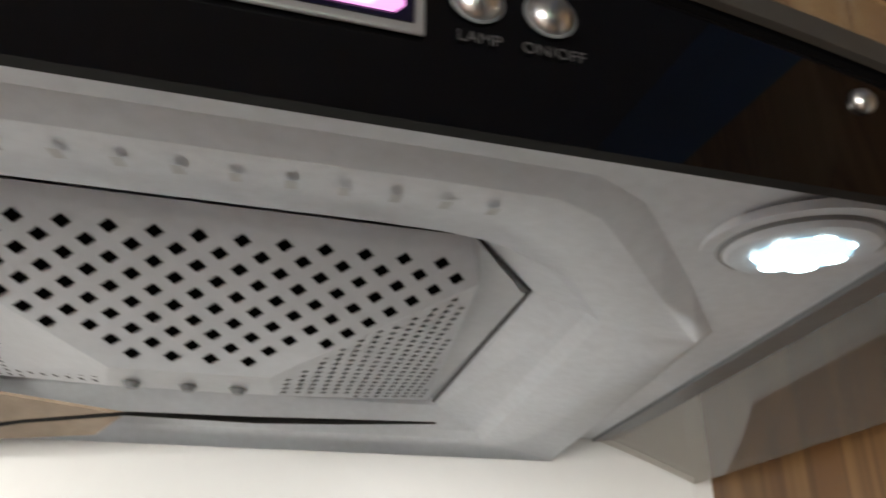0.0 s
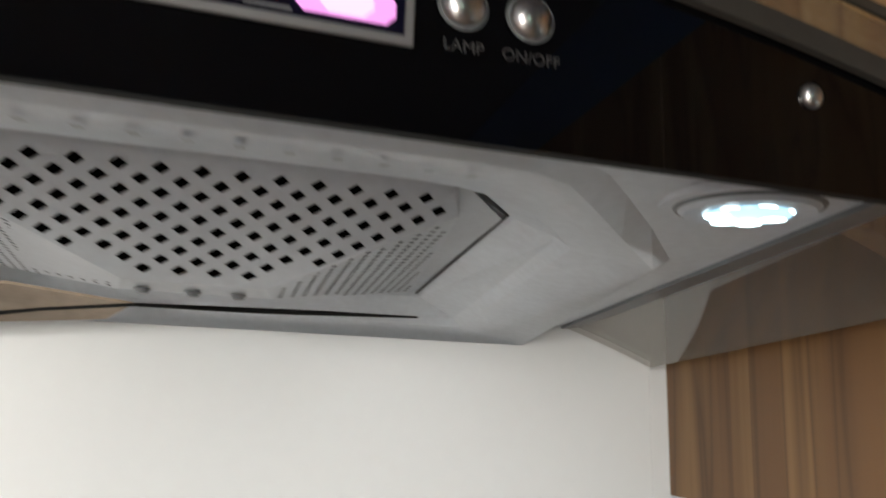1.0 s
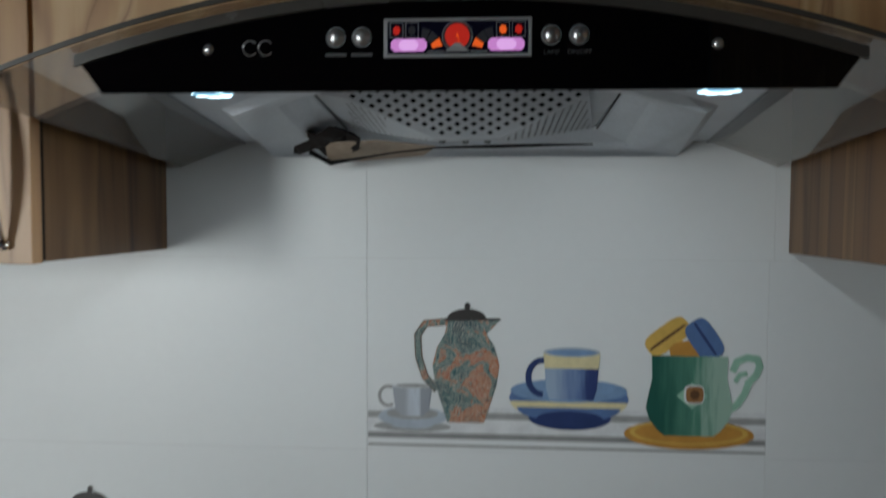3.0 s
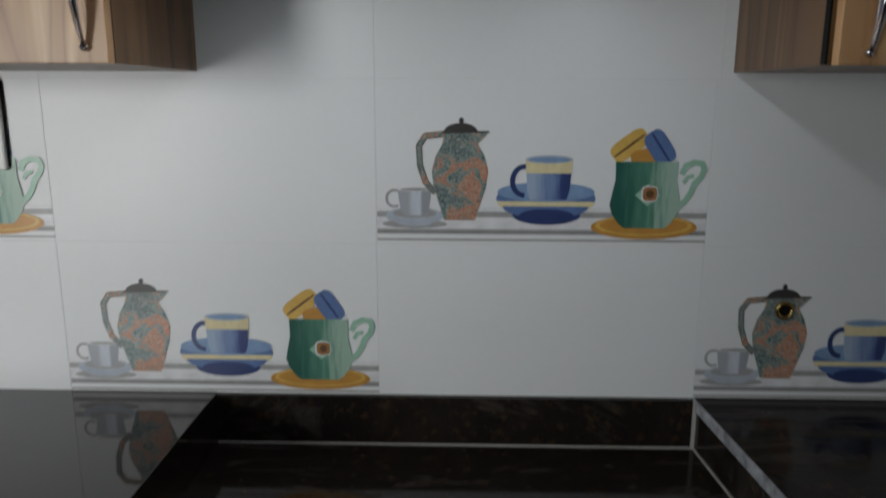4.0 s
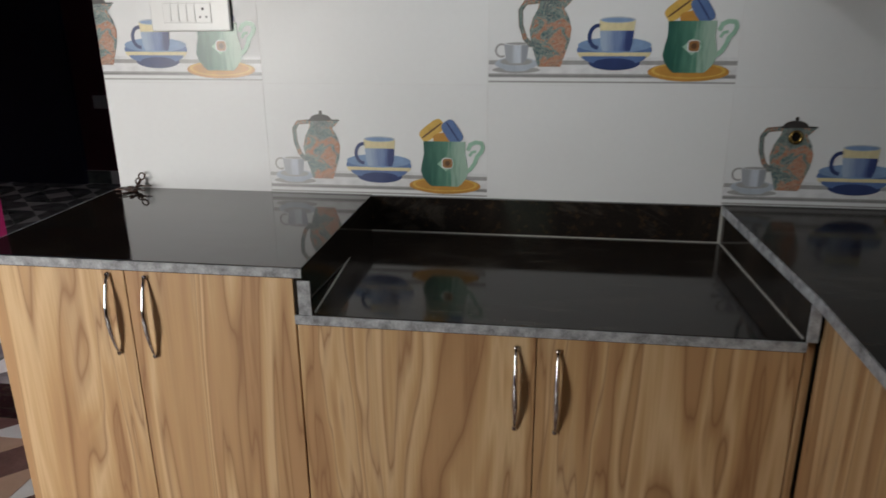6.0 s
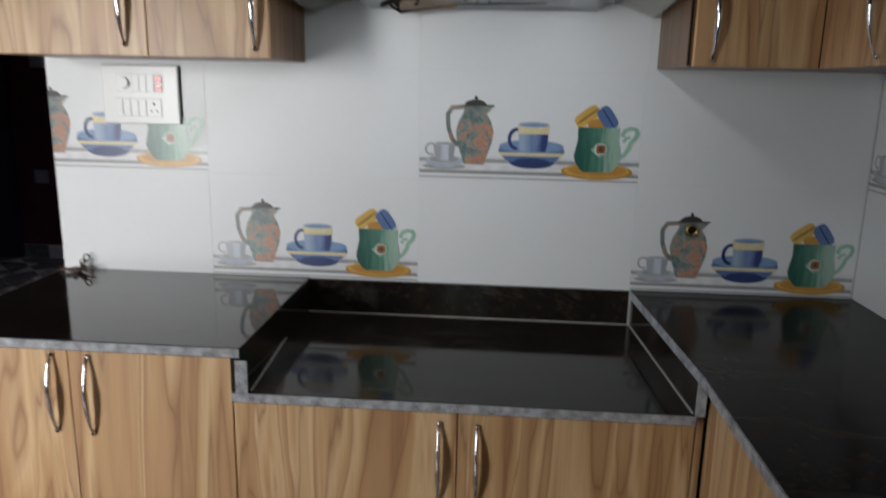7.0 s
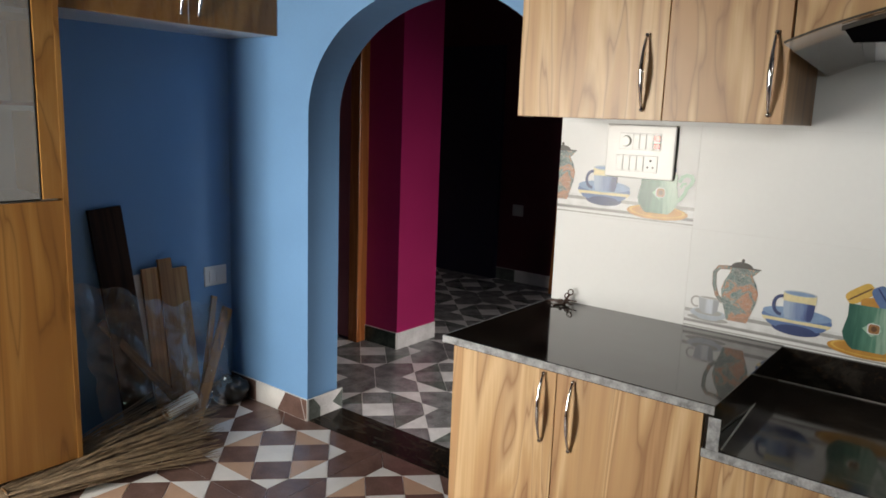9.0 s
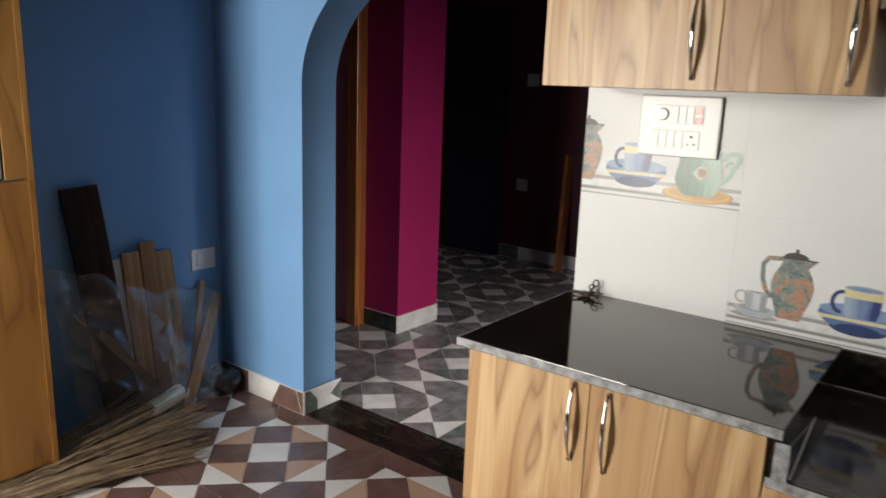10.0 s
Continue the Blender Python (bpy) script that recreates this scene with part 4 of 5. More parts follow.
def band(points, width):
    """A ribbon along a line, as quads."""
    out = []
    for a, b in zip(points, points[1:]):
        d = Vector((b[0] - a[0], b[1] - a[1])).normalized() * width / 2
        e = d * 0.35
        out.append([(a[0] - d.y - e.x, a[1] + d.x - e.y), (b[0] - d.y + e.x, b[1] + d.x + e.y), (b[0] + d.y + e.x, b[1] - d.x + e.y), (a[0] + d.y - e.x, a[1] - d.x - e.y)])
    return out


def leaning(cx, cz, w, h, lean, n=20):
    """A fat rounded box outline, leaning."""
    c, s = math.cos(lean), math.sin(lean)
    pts = []
    for k in range(n):
        a = math.tau * k / n
        x, z = (abs(math.cos(a)) ** 0.55) * math.copysign(w, math.cos(a)), (abs(math.sin(a)) ** 0.55) * math.copysign(h, math.sin(a))
        pts.append((cx + c * x - s * z, cz + s * x + c * z))
    return pts


ARTS = {
    "printed_shelf": [
        ([(0, 0.056), (0.6, 0.056), (0.6, 0.064), (0, 0.064)], P_WHITE), ([(0, 0.046), (0.6, 0.046), (0.6, 0.0562), (0, 0.0562)], P_GREY),
        ([(0, 0.024), (0.6, 0.024), (0.6, 0.046), (0, 0.046)], P_WHITE), ([(0, 0.0145), (0.6, 0.0145), (0.6, 0.024), (0, 0.024)], P_GREY),
        ([(0, 0.0175), (0.6, 0.0175), (0.6, 0.0195), (0, 0.0195)], P_DARK), ([(0, 0.002), (0.6, 0.002), (0.6, 0.006), (0, 0.006)], P_GREY)],
    "printed_teacup": [
        (oval(0.07, 0.03, 0.06, 0.008), P_GREY), (oval(0.07, 0.045, 0.053, 0.016), P_PALE), (oval(0.07, 0.05, 0.04, 0.009), P_GREY),
        (oval(0.07, 0.032, 0.032, 0.006), P_PALE)] + [(q, P_GREY) for q in band(oval(0.033, 0.077, 0.014, 0.015, 1.2, 5.2, 12), 0.005)] + [
        (turned(0.07, [(0.016, 0.046), (0.026, 0.056), (0.031, 0.094)]), M_TEA), (oval(0.07, 0.094, 0.031, 0.0045), P_WHITE), (oval(0.071, 0.0935, 0.026, 0.003), P_GREY)],
    "printed_jug": [(q, P_BROWN) for q in band([(0.122, 0.196), (0.09, 0.193), (0.078, 0.175), (0.08, 0.14), (0.09, 0.11), (0.107, 0.092)], 0.011)]
    + [(q, M_JUG) for q in band([(0.124, 0.196), (0.09, 0.193), (0.078, 0.175), (0.08, 0.14), (0.09, 0.11), (0.107, 0.092)], 0.008)] + [
        (turned(0.152, [(0.028, 0.041), (0.034, 0.06), (0.047, 0.1), (0.051, 0.13), (0.044, 0.157), (0.033, 0.176), (0.03, 0.188), (0.033, 0.199)]), M_JUG),
        ([(0.18, 0.176), (0.182, 0.198), (0.204, 0.2), (0.192, 0.186)], M_JUG), ([(0.118, 0.197), (0.206, 0.199), (0.203, 0.202), (0.12, 0.202)], P_LID),
        (oval(0.153, 0.2, 0.03, 0.016, 0, math.pi), P_LID), (oval(0.154, 0.22, 0.0045, 0.0055), P_LID), ([(0.151, 0.212), (0.157, 0.212), (0.156, 0.219), (0.152, 0.219)], P_LID)],
    "printed_cup_and_saucer": [
        (oval(0.31, 0.046, 0.062, 0.018), P_NAVY), (oval(0.308, 0.076, 0.09, 0.03), P_BLUE), (oval(0.308, 0.071, 0.088, 0.028, math.pi, math.tau), P_CREAM),
        (oval(0.308, 0.062, 0.078, 0.022, math.pi, math.tau), P_BLUE), (oval(0.308, 0.088, 0.088, 0.018), P_SKY), (oval(0.31, 0.045, 0.05, 0.012), P_NAVY)]
    + [(q, P_NAVY) for q in band(oval(0.268, 0.108, 0.021, 0.026, 1.3, 4.7, 14), 0.009)] + [
        (turned(0.312, [(0.033, 0.074), (0.038, 0.09), (0.042, 0.145)]), M_CUP), (turned(0.312, [(0.0405, 0.122), (0.0425, 0.147)]), P_CREAM),
        (oval(0.312, 0.147, 0.0425, 0.0075), P_PALE), (oval(0.312, 0.1465, 0.038, 0.005), P_SKY)],
    "printed_mug_and_plate": [
        (oval(0.487, 0.03, 0.096, 0.0225), P_ORANGE), (oval(0.487, 0.033, 0.088, 0.019), P_YELLOW), (oval(0.487, 0.033, 0.08, 0.016), P_ORANGE),
        (leaning(0.454, 0.178, 0.036, 0.018, 0.65), P_YELLOW), (leaning(0.454, 0.177, 0.033, 0.0022, 0.65), P_BROWN), (leaning(0.487, 0.158, 0.03, 0.015, 0.2), P_ORANGE),
        (leaning(0.508, 0.174, 0.02, 0.033, 0.6), P_BLUE), (leaning(0.509, 0.175, 0.0022, 0.03, 0.6), P_NAVY)]
    + [(q, P_MINT) for q in band([(0.55, 0.128), (0.556, 0.142), (0.57, 0.148), (0.585, 0.146), (0.589, 0.135), (0.584, 0.122), (0.573, 0.11), (0.568, 0.094), (0.558, 0.078), (0.545, 0.068)], 0.0105) + band([(0.554, 0.112), (0.56, 0.122), (0.57, 0.124)], 0.007)] + [
        (turned(0.487, [(0.036, 0.028), (0.046, 0.036), (0.058, 0.052), (0.064, 0.07), (0.06, 0.092), (0.055, 0.115), (0.056, 0.149)]), M_MUG),
        (oval(0.491, 0.089, 0.023, 0.02, n=4), P_MINT), (leaning(0.494, 0.091, 0.015, 0.0145, 0.0), P_WHITE), (leaning(0.495, 0.091, 0.013, 0.0125, 0.0), P_RUST), (oval(0.495, 0.091, 0.0075, 0.008, n=7), P_BROWN)],
}


SHIFT = {"printed_cup_and_saucer": (0.0, 0.005), "printed_teacup": (0.0, 0.003)}
for n, (du, dv) in SHIFT.items():
    ARTS[n] = [([(u + du, v + dv) for u, v in poly], m) for poly, m in ARTS[n]]
LAYER = {n: 0.0004 * k for k, n in enumerate(ARTS)}


def art_mesh(name, shapes, cut):
    """One print as thin layers of glaze, cut off left of `cut`."""
    mats, bm = [], bmesh.new()
    for k, (poly, m) in enumerate(shapes):
        if m not in mats:
            mats.append(m)
        poly = clip_poly(poly, -1, 0, -cut)
        poly = [p for i, p in enumerate(poly) if math.hypot(p[0] - poly[i - 1][0], p[1] - poly[i - 1][1]) > 1e-5]
        if len(poly) < 3:
            continue
        f = bm.faces.new([bm.verts.new((x, -0.0003 - LAYER[name] - 0.00003 * k, z)) for x, z in poly])
        f.material_index = mats.index(m)
        f.normal_update()
        if f.normal.y > 0:
            f.normal_flip()
    if not bm.faces:
        bm.free()
        return None
    me = bpy.data.meshes.new(name)
    bm.to_mesh(me)
    bm.free()
    for m in mats:
        me.materials.append(m)
    return me


FULL_ART = {n: art_mesh(n, s, 0.0012) for n, s in ARTS.items()}
GAP = 0.0004


def tile_mesh(u0, u1, h=0.2972):
    return mesh_of("tile", boxed(u0 + GAP, u1 - GAP, 0.0, 0.011, GAP, h - GAP, bevel=0.0002), WHITE_TILE)


PLAIN = tile_mesh(0, 0.6)


def lay_tile(parent, m, printed, u0=0.0, u1=0.6, lift=0.0):
    ob = new("tile", PLAIN if (u0, u1) == (0.0, 0.6) else tile_mesh(u0, u1))
    ob.parent = parent
    ob.matrix_basis = m
    if printed:
        tagged(ob, "white glazed tile printed with crockery on a shelf")
        for n, s in ARTS.items():
            me = FULL_ART[n] if u0 == 0 else art_mesh(n, s, u0 + GAP)
            if me:
                art = new(n, me)
                art.parent = ob
                art.location.z = lift


COURSE = (0.838, 1.1352, 1.4324)
field = structure("wall_tiles_north", boxed(WALL_END, RIGHT, 0.0009, 0.0135, H - 0.1, H + 0.9), GROUT, "white glazed tiles with printed crockery motifs")
for col in range(-2, 3):
    for row in range(3):
        x = 0.6 * col + (0.0068 if row == 2 and col > 0 else 0.0)
        u0, u1 = max(0.0, WALL_END - x), min(0.6068 if row == 2 and col == 0 else 0.6, RIGHT - x)
        if u1 - u0 < 0.01:
            continue
        lay_tile(field, pose(x, 0, COURSE[row]), (col, row) in ((-2, 1), (-1, 0), (0, 1), (1, 0)), u0, u1, H + 0.3 * row - COURSE[row])
field = structure("wall_tiles_east", boxed(RIGHT + 0.0009, RIGHT + 0.0115, -3.0, 0.0, H - 0.1, H + 0.6), GROUT, "white glazed tiles with printed crockery motifs")
for col in range(5):
    for row in range(2):
        lay_tile(field, pose(RIGHT, -0.001 - 0.6 * col, H + 0.3 * row, 0, 0, -90), (col + row) % 2 == 1)

# ---- small things on the tiled wall ----
RED_PLASTIC = mat("red_indicator", (0.7, 0.05, 0.03), 0.25)
board = thing("switchboard", "white modular switchboard with socket on the tiles", "switchboard")
SX0, SX1, SZ0, SZ1 = -0.888, -0.668, 1.268, 1.43
part("backplate", boxed(SX0, SX1, -0.014, -0.0008, SZ0, SZ1, bevel=0.004), PLASTIC_WHITE, board)
# thin black strip drawn in as the shadow line beside the plate
part("side_shadow_strip", boxed(SX1 + 0.0002, SX1 + 0.001, -0.008, -0.0008, SZ0 + 0.006, SZ1 - 0.004), BLACK, board, "black strip standing in for the shadow beside the plate")
SLOT = mat("module_seam", (0.36, 0.36, 0.36), 0.6)
U = 0.0212
for row in range(2):
    z0 = SZ0 + 0.022 + (0.066 if row == 0 else 0.0)
    z1 = z0 + 0.048
    x0 = SX0 + 0.044 - 0.006 * row
    bed = part("module_row", boxed(x0 - 0.0006, x0 + 6.2 * U + 0.0006, -0.0148, -0.0142, z0 - 0.0008, z1 + 0.0008), SLOT, board, "row of switch modules")
    at = x0
    for kind, n in ((("regulator", 2.1), ("switch", 1), ("switch", 1), ("switch", 1), ("indicator", 1.1)), (("switch", 1.05),) * 4 + (("socket", 2.0),))[row]:
        e = at + n * U
        if kind == "regulator":
            body = part("regulator", boxed(at + 0.00025, e - 0.00025, -0.0162, -0.0149, z0, z1, bevel=0.0005), PLASTIC_WHITE, bed)
            part("knob", cyl(bmesh.new(), ((at + e) / 2, -0.0163, (z0 + z1) / 2), (0, -1, 0), 0.017, 0.0145, 0.008, 28), PLASTIC_WHITE, body, "round fan regulator knob")
        elif kind == "indicator":
            body = part("indicator", boxed(at + 0.00025, e - 0.00025, -0.0162, -0.0149, z0, z1, bevel=0.0005), PLASTIC_WHITE, bed)
            for q0, q1 in ((0.004, 0.02), (0.026, 0.044)):
                part("red_lens", boxed(at + 0.002, e - 0.002, -0.0176, -0.0163, z0 + q0, z0 + q1, bevel=0.0005), RED_PLASTIC, body, "red indicator lens")
        elif kind == "socket":
            body = part("socket", boxed(at + 0.00025, e - 0.00025, -0.0162, -0.0149, z0, z1, bevel=0.0005), PLASTIC_WHITE, bed)
            c = (at + e) / 2
            for dx, dz, r in ((0.0, 0.034, 0.0036), (-0.0085, 0.014, 0.0027), (0.0085, 0.014, 0.0027)):
                part("pin_hole", cyl(bmesh.new(), (c + dx, -0.0163, z0 + dz), (0, -1, 0), r, r, 0.0004, 12), BLACK, body)
        else:
            body = part("switch", boxed(at + 0.00025, e - 0.00025, -0.0162, -0.0149, z0, z1, bevel=0.0005), PLASTIC_WHITE, bed)
            rocker = bmesh.new()
            box(rocker, at + 0.0015, e - 0.0015, -0.0182, -0.0163, z0 + 0.004, z1 - 0.004, bevel=0.0008)
            for v in rocker.verts:
                v.co.y += 0.0016 * (v.co.z - z0) / 0.048
            part("rocker", rocker, PLASTIC_WHITE, body)
        at = e
gas = thing("pipe_outlet", "brass pipe outlet set in a printed tile", "pipe outlet")
BRASS = mat("brass", (0.55, 0.38, 0.14), 0.25, 1.0)
bm = bmesh.new()
tube(bm, [(0.755 + 0.0135 * math.cos(a), -0.006, 1.016 + 0.0135 * math.sin(a)) for a in (math.tau * k / 24 for k in range(25))], 0.0042, 8)
part("flange", bm, BRASS, gas, smooth=True)
part("bore", cyl(bmesh.new(), (0.755, -0.0008, 1.016), (0, -1, 0), 0.011, 0.011, 0.003, 20), BLACK, gas)

keys = thing("key_bunch", "rusty brown keys and rings in a heap on the granite", "keys")
DARK_METAL = grainy("rusty_metal", (0.06, 0.03, 0.022), 0.45, 0.5, 80.0, 300.0, 0.2, 0.5)
for cx2, cz, r in ((-0.972, 0.038, 0.009), (-0.985, 0.024, 0.007)):
    bm = bmesh.new()
    tube(bm, [(cx2 + r * math.cos(a), -0.022 + 0.003 * math.sin(a), H + cz + r * math.sin(a)) for a in (math.tau * k / 20 for k in range(21))], 0.0022, 6)
    part("ring", bm, DARK_METAL, keys)
bm = bmesh.new()
tube(bm, [(-0.985, -0.04, H + 0.004), (-0.98, -0.03, H + 0.018), (-0.974, -0.022, H + 0.031)], [0.006, 0.004, 0.003], 8)
part("fob", bm, DARK_METAL, keys)
for k, (dx, dy, turn, size) in enumerate(((0.0, -0.03, 250, 1.4), (-0.03, -0.02, 190, 1.5), (0.025, -0.025, 330, 1.3), (0.01, -0.04, 285, 1.2), (-0.015, -0.03, 215, 1.3), (0.03, -0.015, 10, 1.2))):
    bm = bmesh.new()
    cyl(bm, (0, 0, 0), (0, 0, 1), 0.013, 0.011, 0.004, 14)
    box(bm, 0.009, 0.042, -0.0035, 0.0035, 0.0004, 0.0034)
    box(bm, 0.03, 0.04, -0.008, -0.0035, 0.0004, 0.003)
    ob = part("key", bm, DARK_METAL, keys)
    ob.matrix_basis = pose(-0.985 + dx * 0.5, -0.035 + dy * 0.5, H + 0.0012 + 0.0026 * k, 0, 0, turn) @ Matrix.Scale(0.62 * size, 4)

# ---- shelves and clutter by the side wall ----
UNIT_X, UNIT_Y = -2.532, -0.915
WHITE_BOARD = grainy("white_board", (0.66, 0.67, 0.68), 0.35, 0.05)
tall = thing("tall_cabinet", "golden wood-grain tall cupboard with a glazed upper door", "cabinet")
part("side_panel", boxed(LEFT, UNIT_X + 0.02, UNIT_Y - 0.018, UNIT_Y, 0.1, 2.7), GOLD_WOOD, tall)
part("side_panel", boxed(LEFT, UNIT_X + 0.02, -1.95, -1.932, 0.1, 2.7), GOLD_WOOD, tall)
part("back_panel", boxed(LEFT, LEFT + 0.008, -1.932, UNIT_Y - 0.018, 0.1, 2.7), WHITE_BOARD, tall)
for z in (0.1, 1.08, 1.4, 1.72, 2.05):
    part("shelf", boxed(LEFT + 0.009, UNIT_X - 0.02, -1.931, UNIT_Y - 0.019, z, z + 0.018), WHITE_BOARD, tall)
part("stile", boxed(UNIT_X, UNIT_X + 0.018, -1.0, UNIT_Y - 0.019, 1.1, 2.7), GOLD_WOOD, tall)
lower = part("door", boxed(-0.009, 0.009, -0.26, 0.26, -0.49, 0.49, bevel=0.001), GOLD_WOOD, tall)
lower.location = (UNIT_X + 0.009, -1.177, 0.602)
lower2 = part("door", boxed(-0.009, 0.009, -0.26, 0.26, -0.49, 0.49, bevel=0.001), GOLD_WOOD, tall)
lower2.location = (UNIT_X + 0.009, -1.699, 0.602)
gd = part("glass_door", boxed(UNIT_X + 0.004, UNIT_X + 0.009, -1.93, -1.003, 1.1, 2.1), FROSTED, tall, "hazy glass door")
part("door_edge", boxed(UNIT_X + 0.002, UNIT_X + 0.012, -1.006, -1.0015, 1.1, 2.1), BLACK, gd)
part("door_edge", boxed(UNIT_X + 0.002, UNIT_X + 0.012, -1.93, -1.0065, 1.096, 1.1005), BLACK, gd)
part("leg", boxed(LEFT + 0.05, LEFT + 0.09, -1.9, -0.92, 0, 0.1), BLACK, tall)
RED_BOX = grainy("red_card", (0.3, 0.05, 0.03), 0.6)
card = tagged(new("red_packet", mesh_of("red_packet", boxed(-2.66, -2.58, -1.12, -0.98, 1.4182, 1.432, bevel=0.002), RED_BOX)), "flat reddish packet on the white cupboard shelf", "packet")

loft = thing("loft_cabinet", "golden wood-grain cupboard hung above the alcove", "cabinet")
carcass(loft, LEFT, UNIT_X, UNIT_Y + 0.001, 0.042, 1.757, 2.35, WHITE_BOARD)
door_side(loft, -0.40, 0.042, 1.755, 2.35, UNIT_X, -0.36, 1.885, 90, GOLD_WOOD)
door_side(loft, UNIT_Y + 0.002, -0.40, 1.755, 2.35, UNIT_X, -0.44, 1.885, 90, GOLD_WOOD)

sw = thing("wall_switch", "white two-gang switch on the blue wall", "switch")
part("plate", boxed(LEFT, LEFT + 0.009, -0.112, 0.012, 0.575, 0.672, bevel=0.003), PLASTIC_WHITE, sw)
for y0 in (-0.088, -0.05):
    part("rocker", boxed(LEFT + 0.0092, LEFT + 0.013, y0, y0 + 0.036, 0.595, 0.652, bevel=0.0015), PLASTIC_WHITE, sw)


def board_between(name, foot, head, width, thick, material, label, category, group=""):
    """A plank leaning from a foot to a head; its broad face looks to +x."""
    foot, head = Vector(foot), Vector(head)
    z = (head - foot).normalized()
    x = Vector((1, 0, 0))
    x = (x - z * x.dot(z)).normalized()
    y = z.cross(x)
    m = Matrix((x, y, z)).transposed().to_4x4()
    m.translation = (foot + head) / 2
    n = (head - foot).length / 2
    ob = new(name, mesh_of(name, boxed(-thick / 2, thick / 2, -width / 2, width / 2, -n, n, bevel=0.0015), material))
    ob.matrix_basis = m
    return tagged(ob, label, category, group)


PLANK = wood("offcut_laminate", (0.2, 0.09, 0.03), (0.42, 0.21, 0.075), (0.52, 0.29, 0.12), 0.5)
DARK_PLANK = wood("dark_stained_plank", (0.012, 0.005, 0.003), (0.026, 0.011, 0.006), (0.04, 0.018, 0.009), 0.7)
bsdf(DARK_PLANK).inputs["Specular IOR Level"].default_value = 0.2
board_between("dark_plank", (-2.76, -0.53, 0.01), (-2.885, -0.6, 1.0), 0.145, 0.018, DARK_PLANK, "dark brown stained plank leaning on the blue wall", "plank")
board_between("offcut_plank", (-2.775, -0.41, 0.012), (-2.872, -0.414, 0.715), 0.076, 0.016, PLANK, "wood-grain offcut plank leaning on the blue wall", "plank", "offcuts")
board_between("offcut_plank", (-2.768, -0.338, 0.012), (-2.868, -0.342, 0.75), 0.066, 0.016, PLANK, "narrow wood-grain offcut plank leaning on the wall", "plank", "offcuts")
board_between("offcut_plank", (-2.766, -0.262, 0.012), (-2.868, -0.27, 0.7), 0.08, 0.016, PLANK, "wood-grain offcut plank leaning on the blue wall", "plank", "offcuts")
board_between("offcut_strip", (-2.71, -0.29, 0.012), (-2.85, -0.015, 0.46), 0.06, 0.014, PLANK, "wood-grain offcut strip leaning into the corner", "strip", "offcuts")
board_between("offcut_strip", (-2.74, -0.25, 0.02), (-2.88, -0.07, 0.525), 0.03, 0.014, PLANK, "narrow offcut strip leaning into the corner", "strip", "offcuts")
board_between("white_sheet", (-2.80, -0.42, 0.01), (-2.885, -0.46, 0.69), 0.2, 0.006, WHITE_BOARD, "pale board offcut standing behind the planks", "board")
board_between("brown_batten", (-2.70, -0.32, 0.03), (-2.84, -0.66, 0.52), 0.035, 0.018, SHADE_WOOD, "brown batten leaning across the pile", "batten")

# crumpled plastic film wrapped round the pile
bm = bmesh.new()
rng = random.Random(5)
NU, NV = 64, 44
g = []
for i in range(NU + 1):
    s = i / NU
    col = []
    for j in range(NV + 1):
        t = j / NV
        lean = 0.085 * t
        y = -0.69 + 0.6 * s + 0.16 * (s - 0.5) * t
        topz = 0.69 - 0.22 * s + 0.02 * math.sin(9 * s) + 0.012 * math.sin(31 * s)
        x = -2.7 - lean - 0.06 * abs(2 * s - 1) ** 2
        n1 = noise.noise((y * 9, t * 5, 0.3)) * 0.035 + abs(noise.noise((y * 13 + t * 6, t * 4, 2.1))) * 0.03 - abs(noise.noise((y * 26 - t * 9, t * 7 + y * 6, 5.1))) * 0.022
        col.append(bm.verts.new((x + n1, y + 0.02 * noise.noise((y * 15, t * 11, 7)), 0.004 + topz * t)))
    g.append(col)
wrap = thing("plastic_film", "crumpled clear plastic film wrapped round leaning offcuts", "plastic film")
for name, i0, i1, out in (("front_sheet", 0, 42, 0.0), ("folded_flap", 38, NU, 0.007)):
    sheet = bmesh.new()
    grid = [[sheet.verts.new(v.co + Vector((out, 0, 0))) for v in col] for col in g[i0:i1 + 1]]
    for p, q in zip(grid, grid[1:]):
        for j in range(NV):
            sheet.faces.new((p[j], q[j], q[j + 1], p[j + 1]))
    part(name, sheet, FILM, wrap, smooth=True)
bm.free()

roll = thing("paper_roll", "white paper roll lying on the pile of offcuts", "paper roll")
bm = bmesh.new()
cyl(bm, (-2.66, -0.475, 0.1), (-0.12, 0.98, 0.22), 0.034, 0.034, 0.15, 28)
part("sheet", bm, grainy("white_paper", (0.62, 0.68, 0.7), 0.7, 0.06), roll, smooth=False)
part("core", cyl(bmesh.new(), (-2.66 + 0.0008, -0.477, 0.0995), (0.12, -0.98, -0.22), 0.013, 0.013, 0.001, 16), SHADE_WOOD, roll)

bm = bmesh.new()
bmesh.ops.create_icosphere(bm, subdivisions=4, radius=1.0)
for v in bm.verts:
    d = 1 + 0.22 * noise.noise(v.co * 2.2) + 0.08 * noise.noise(v.co * 6)
    v.co = Vector((-2.79 + 0.09 * v.co.x * d, -0.05 + 0.085 * v.co.y * d, max(0.003, 0.055 + 0.075 * v.co.z * d)))
tagged(new("black_bag", mesh_of("black_bag", bm, grainy("black_bag_plastic", (0.008, 0.008, 0.009), 0.35), True)), "crumpled black plastic bag in the corner", "bag")

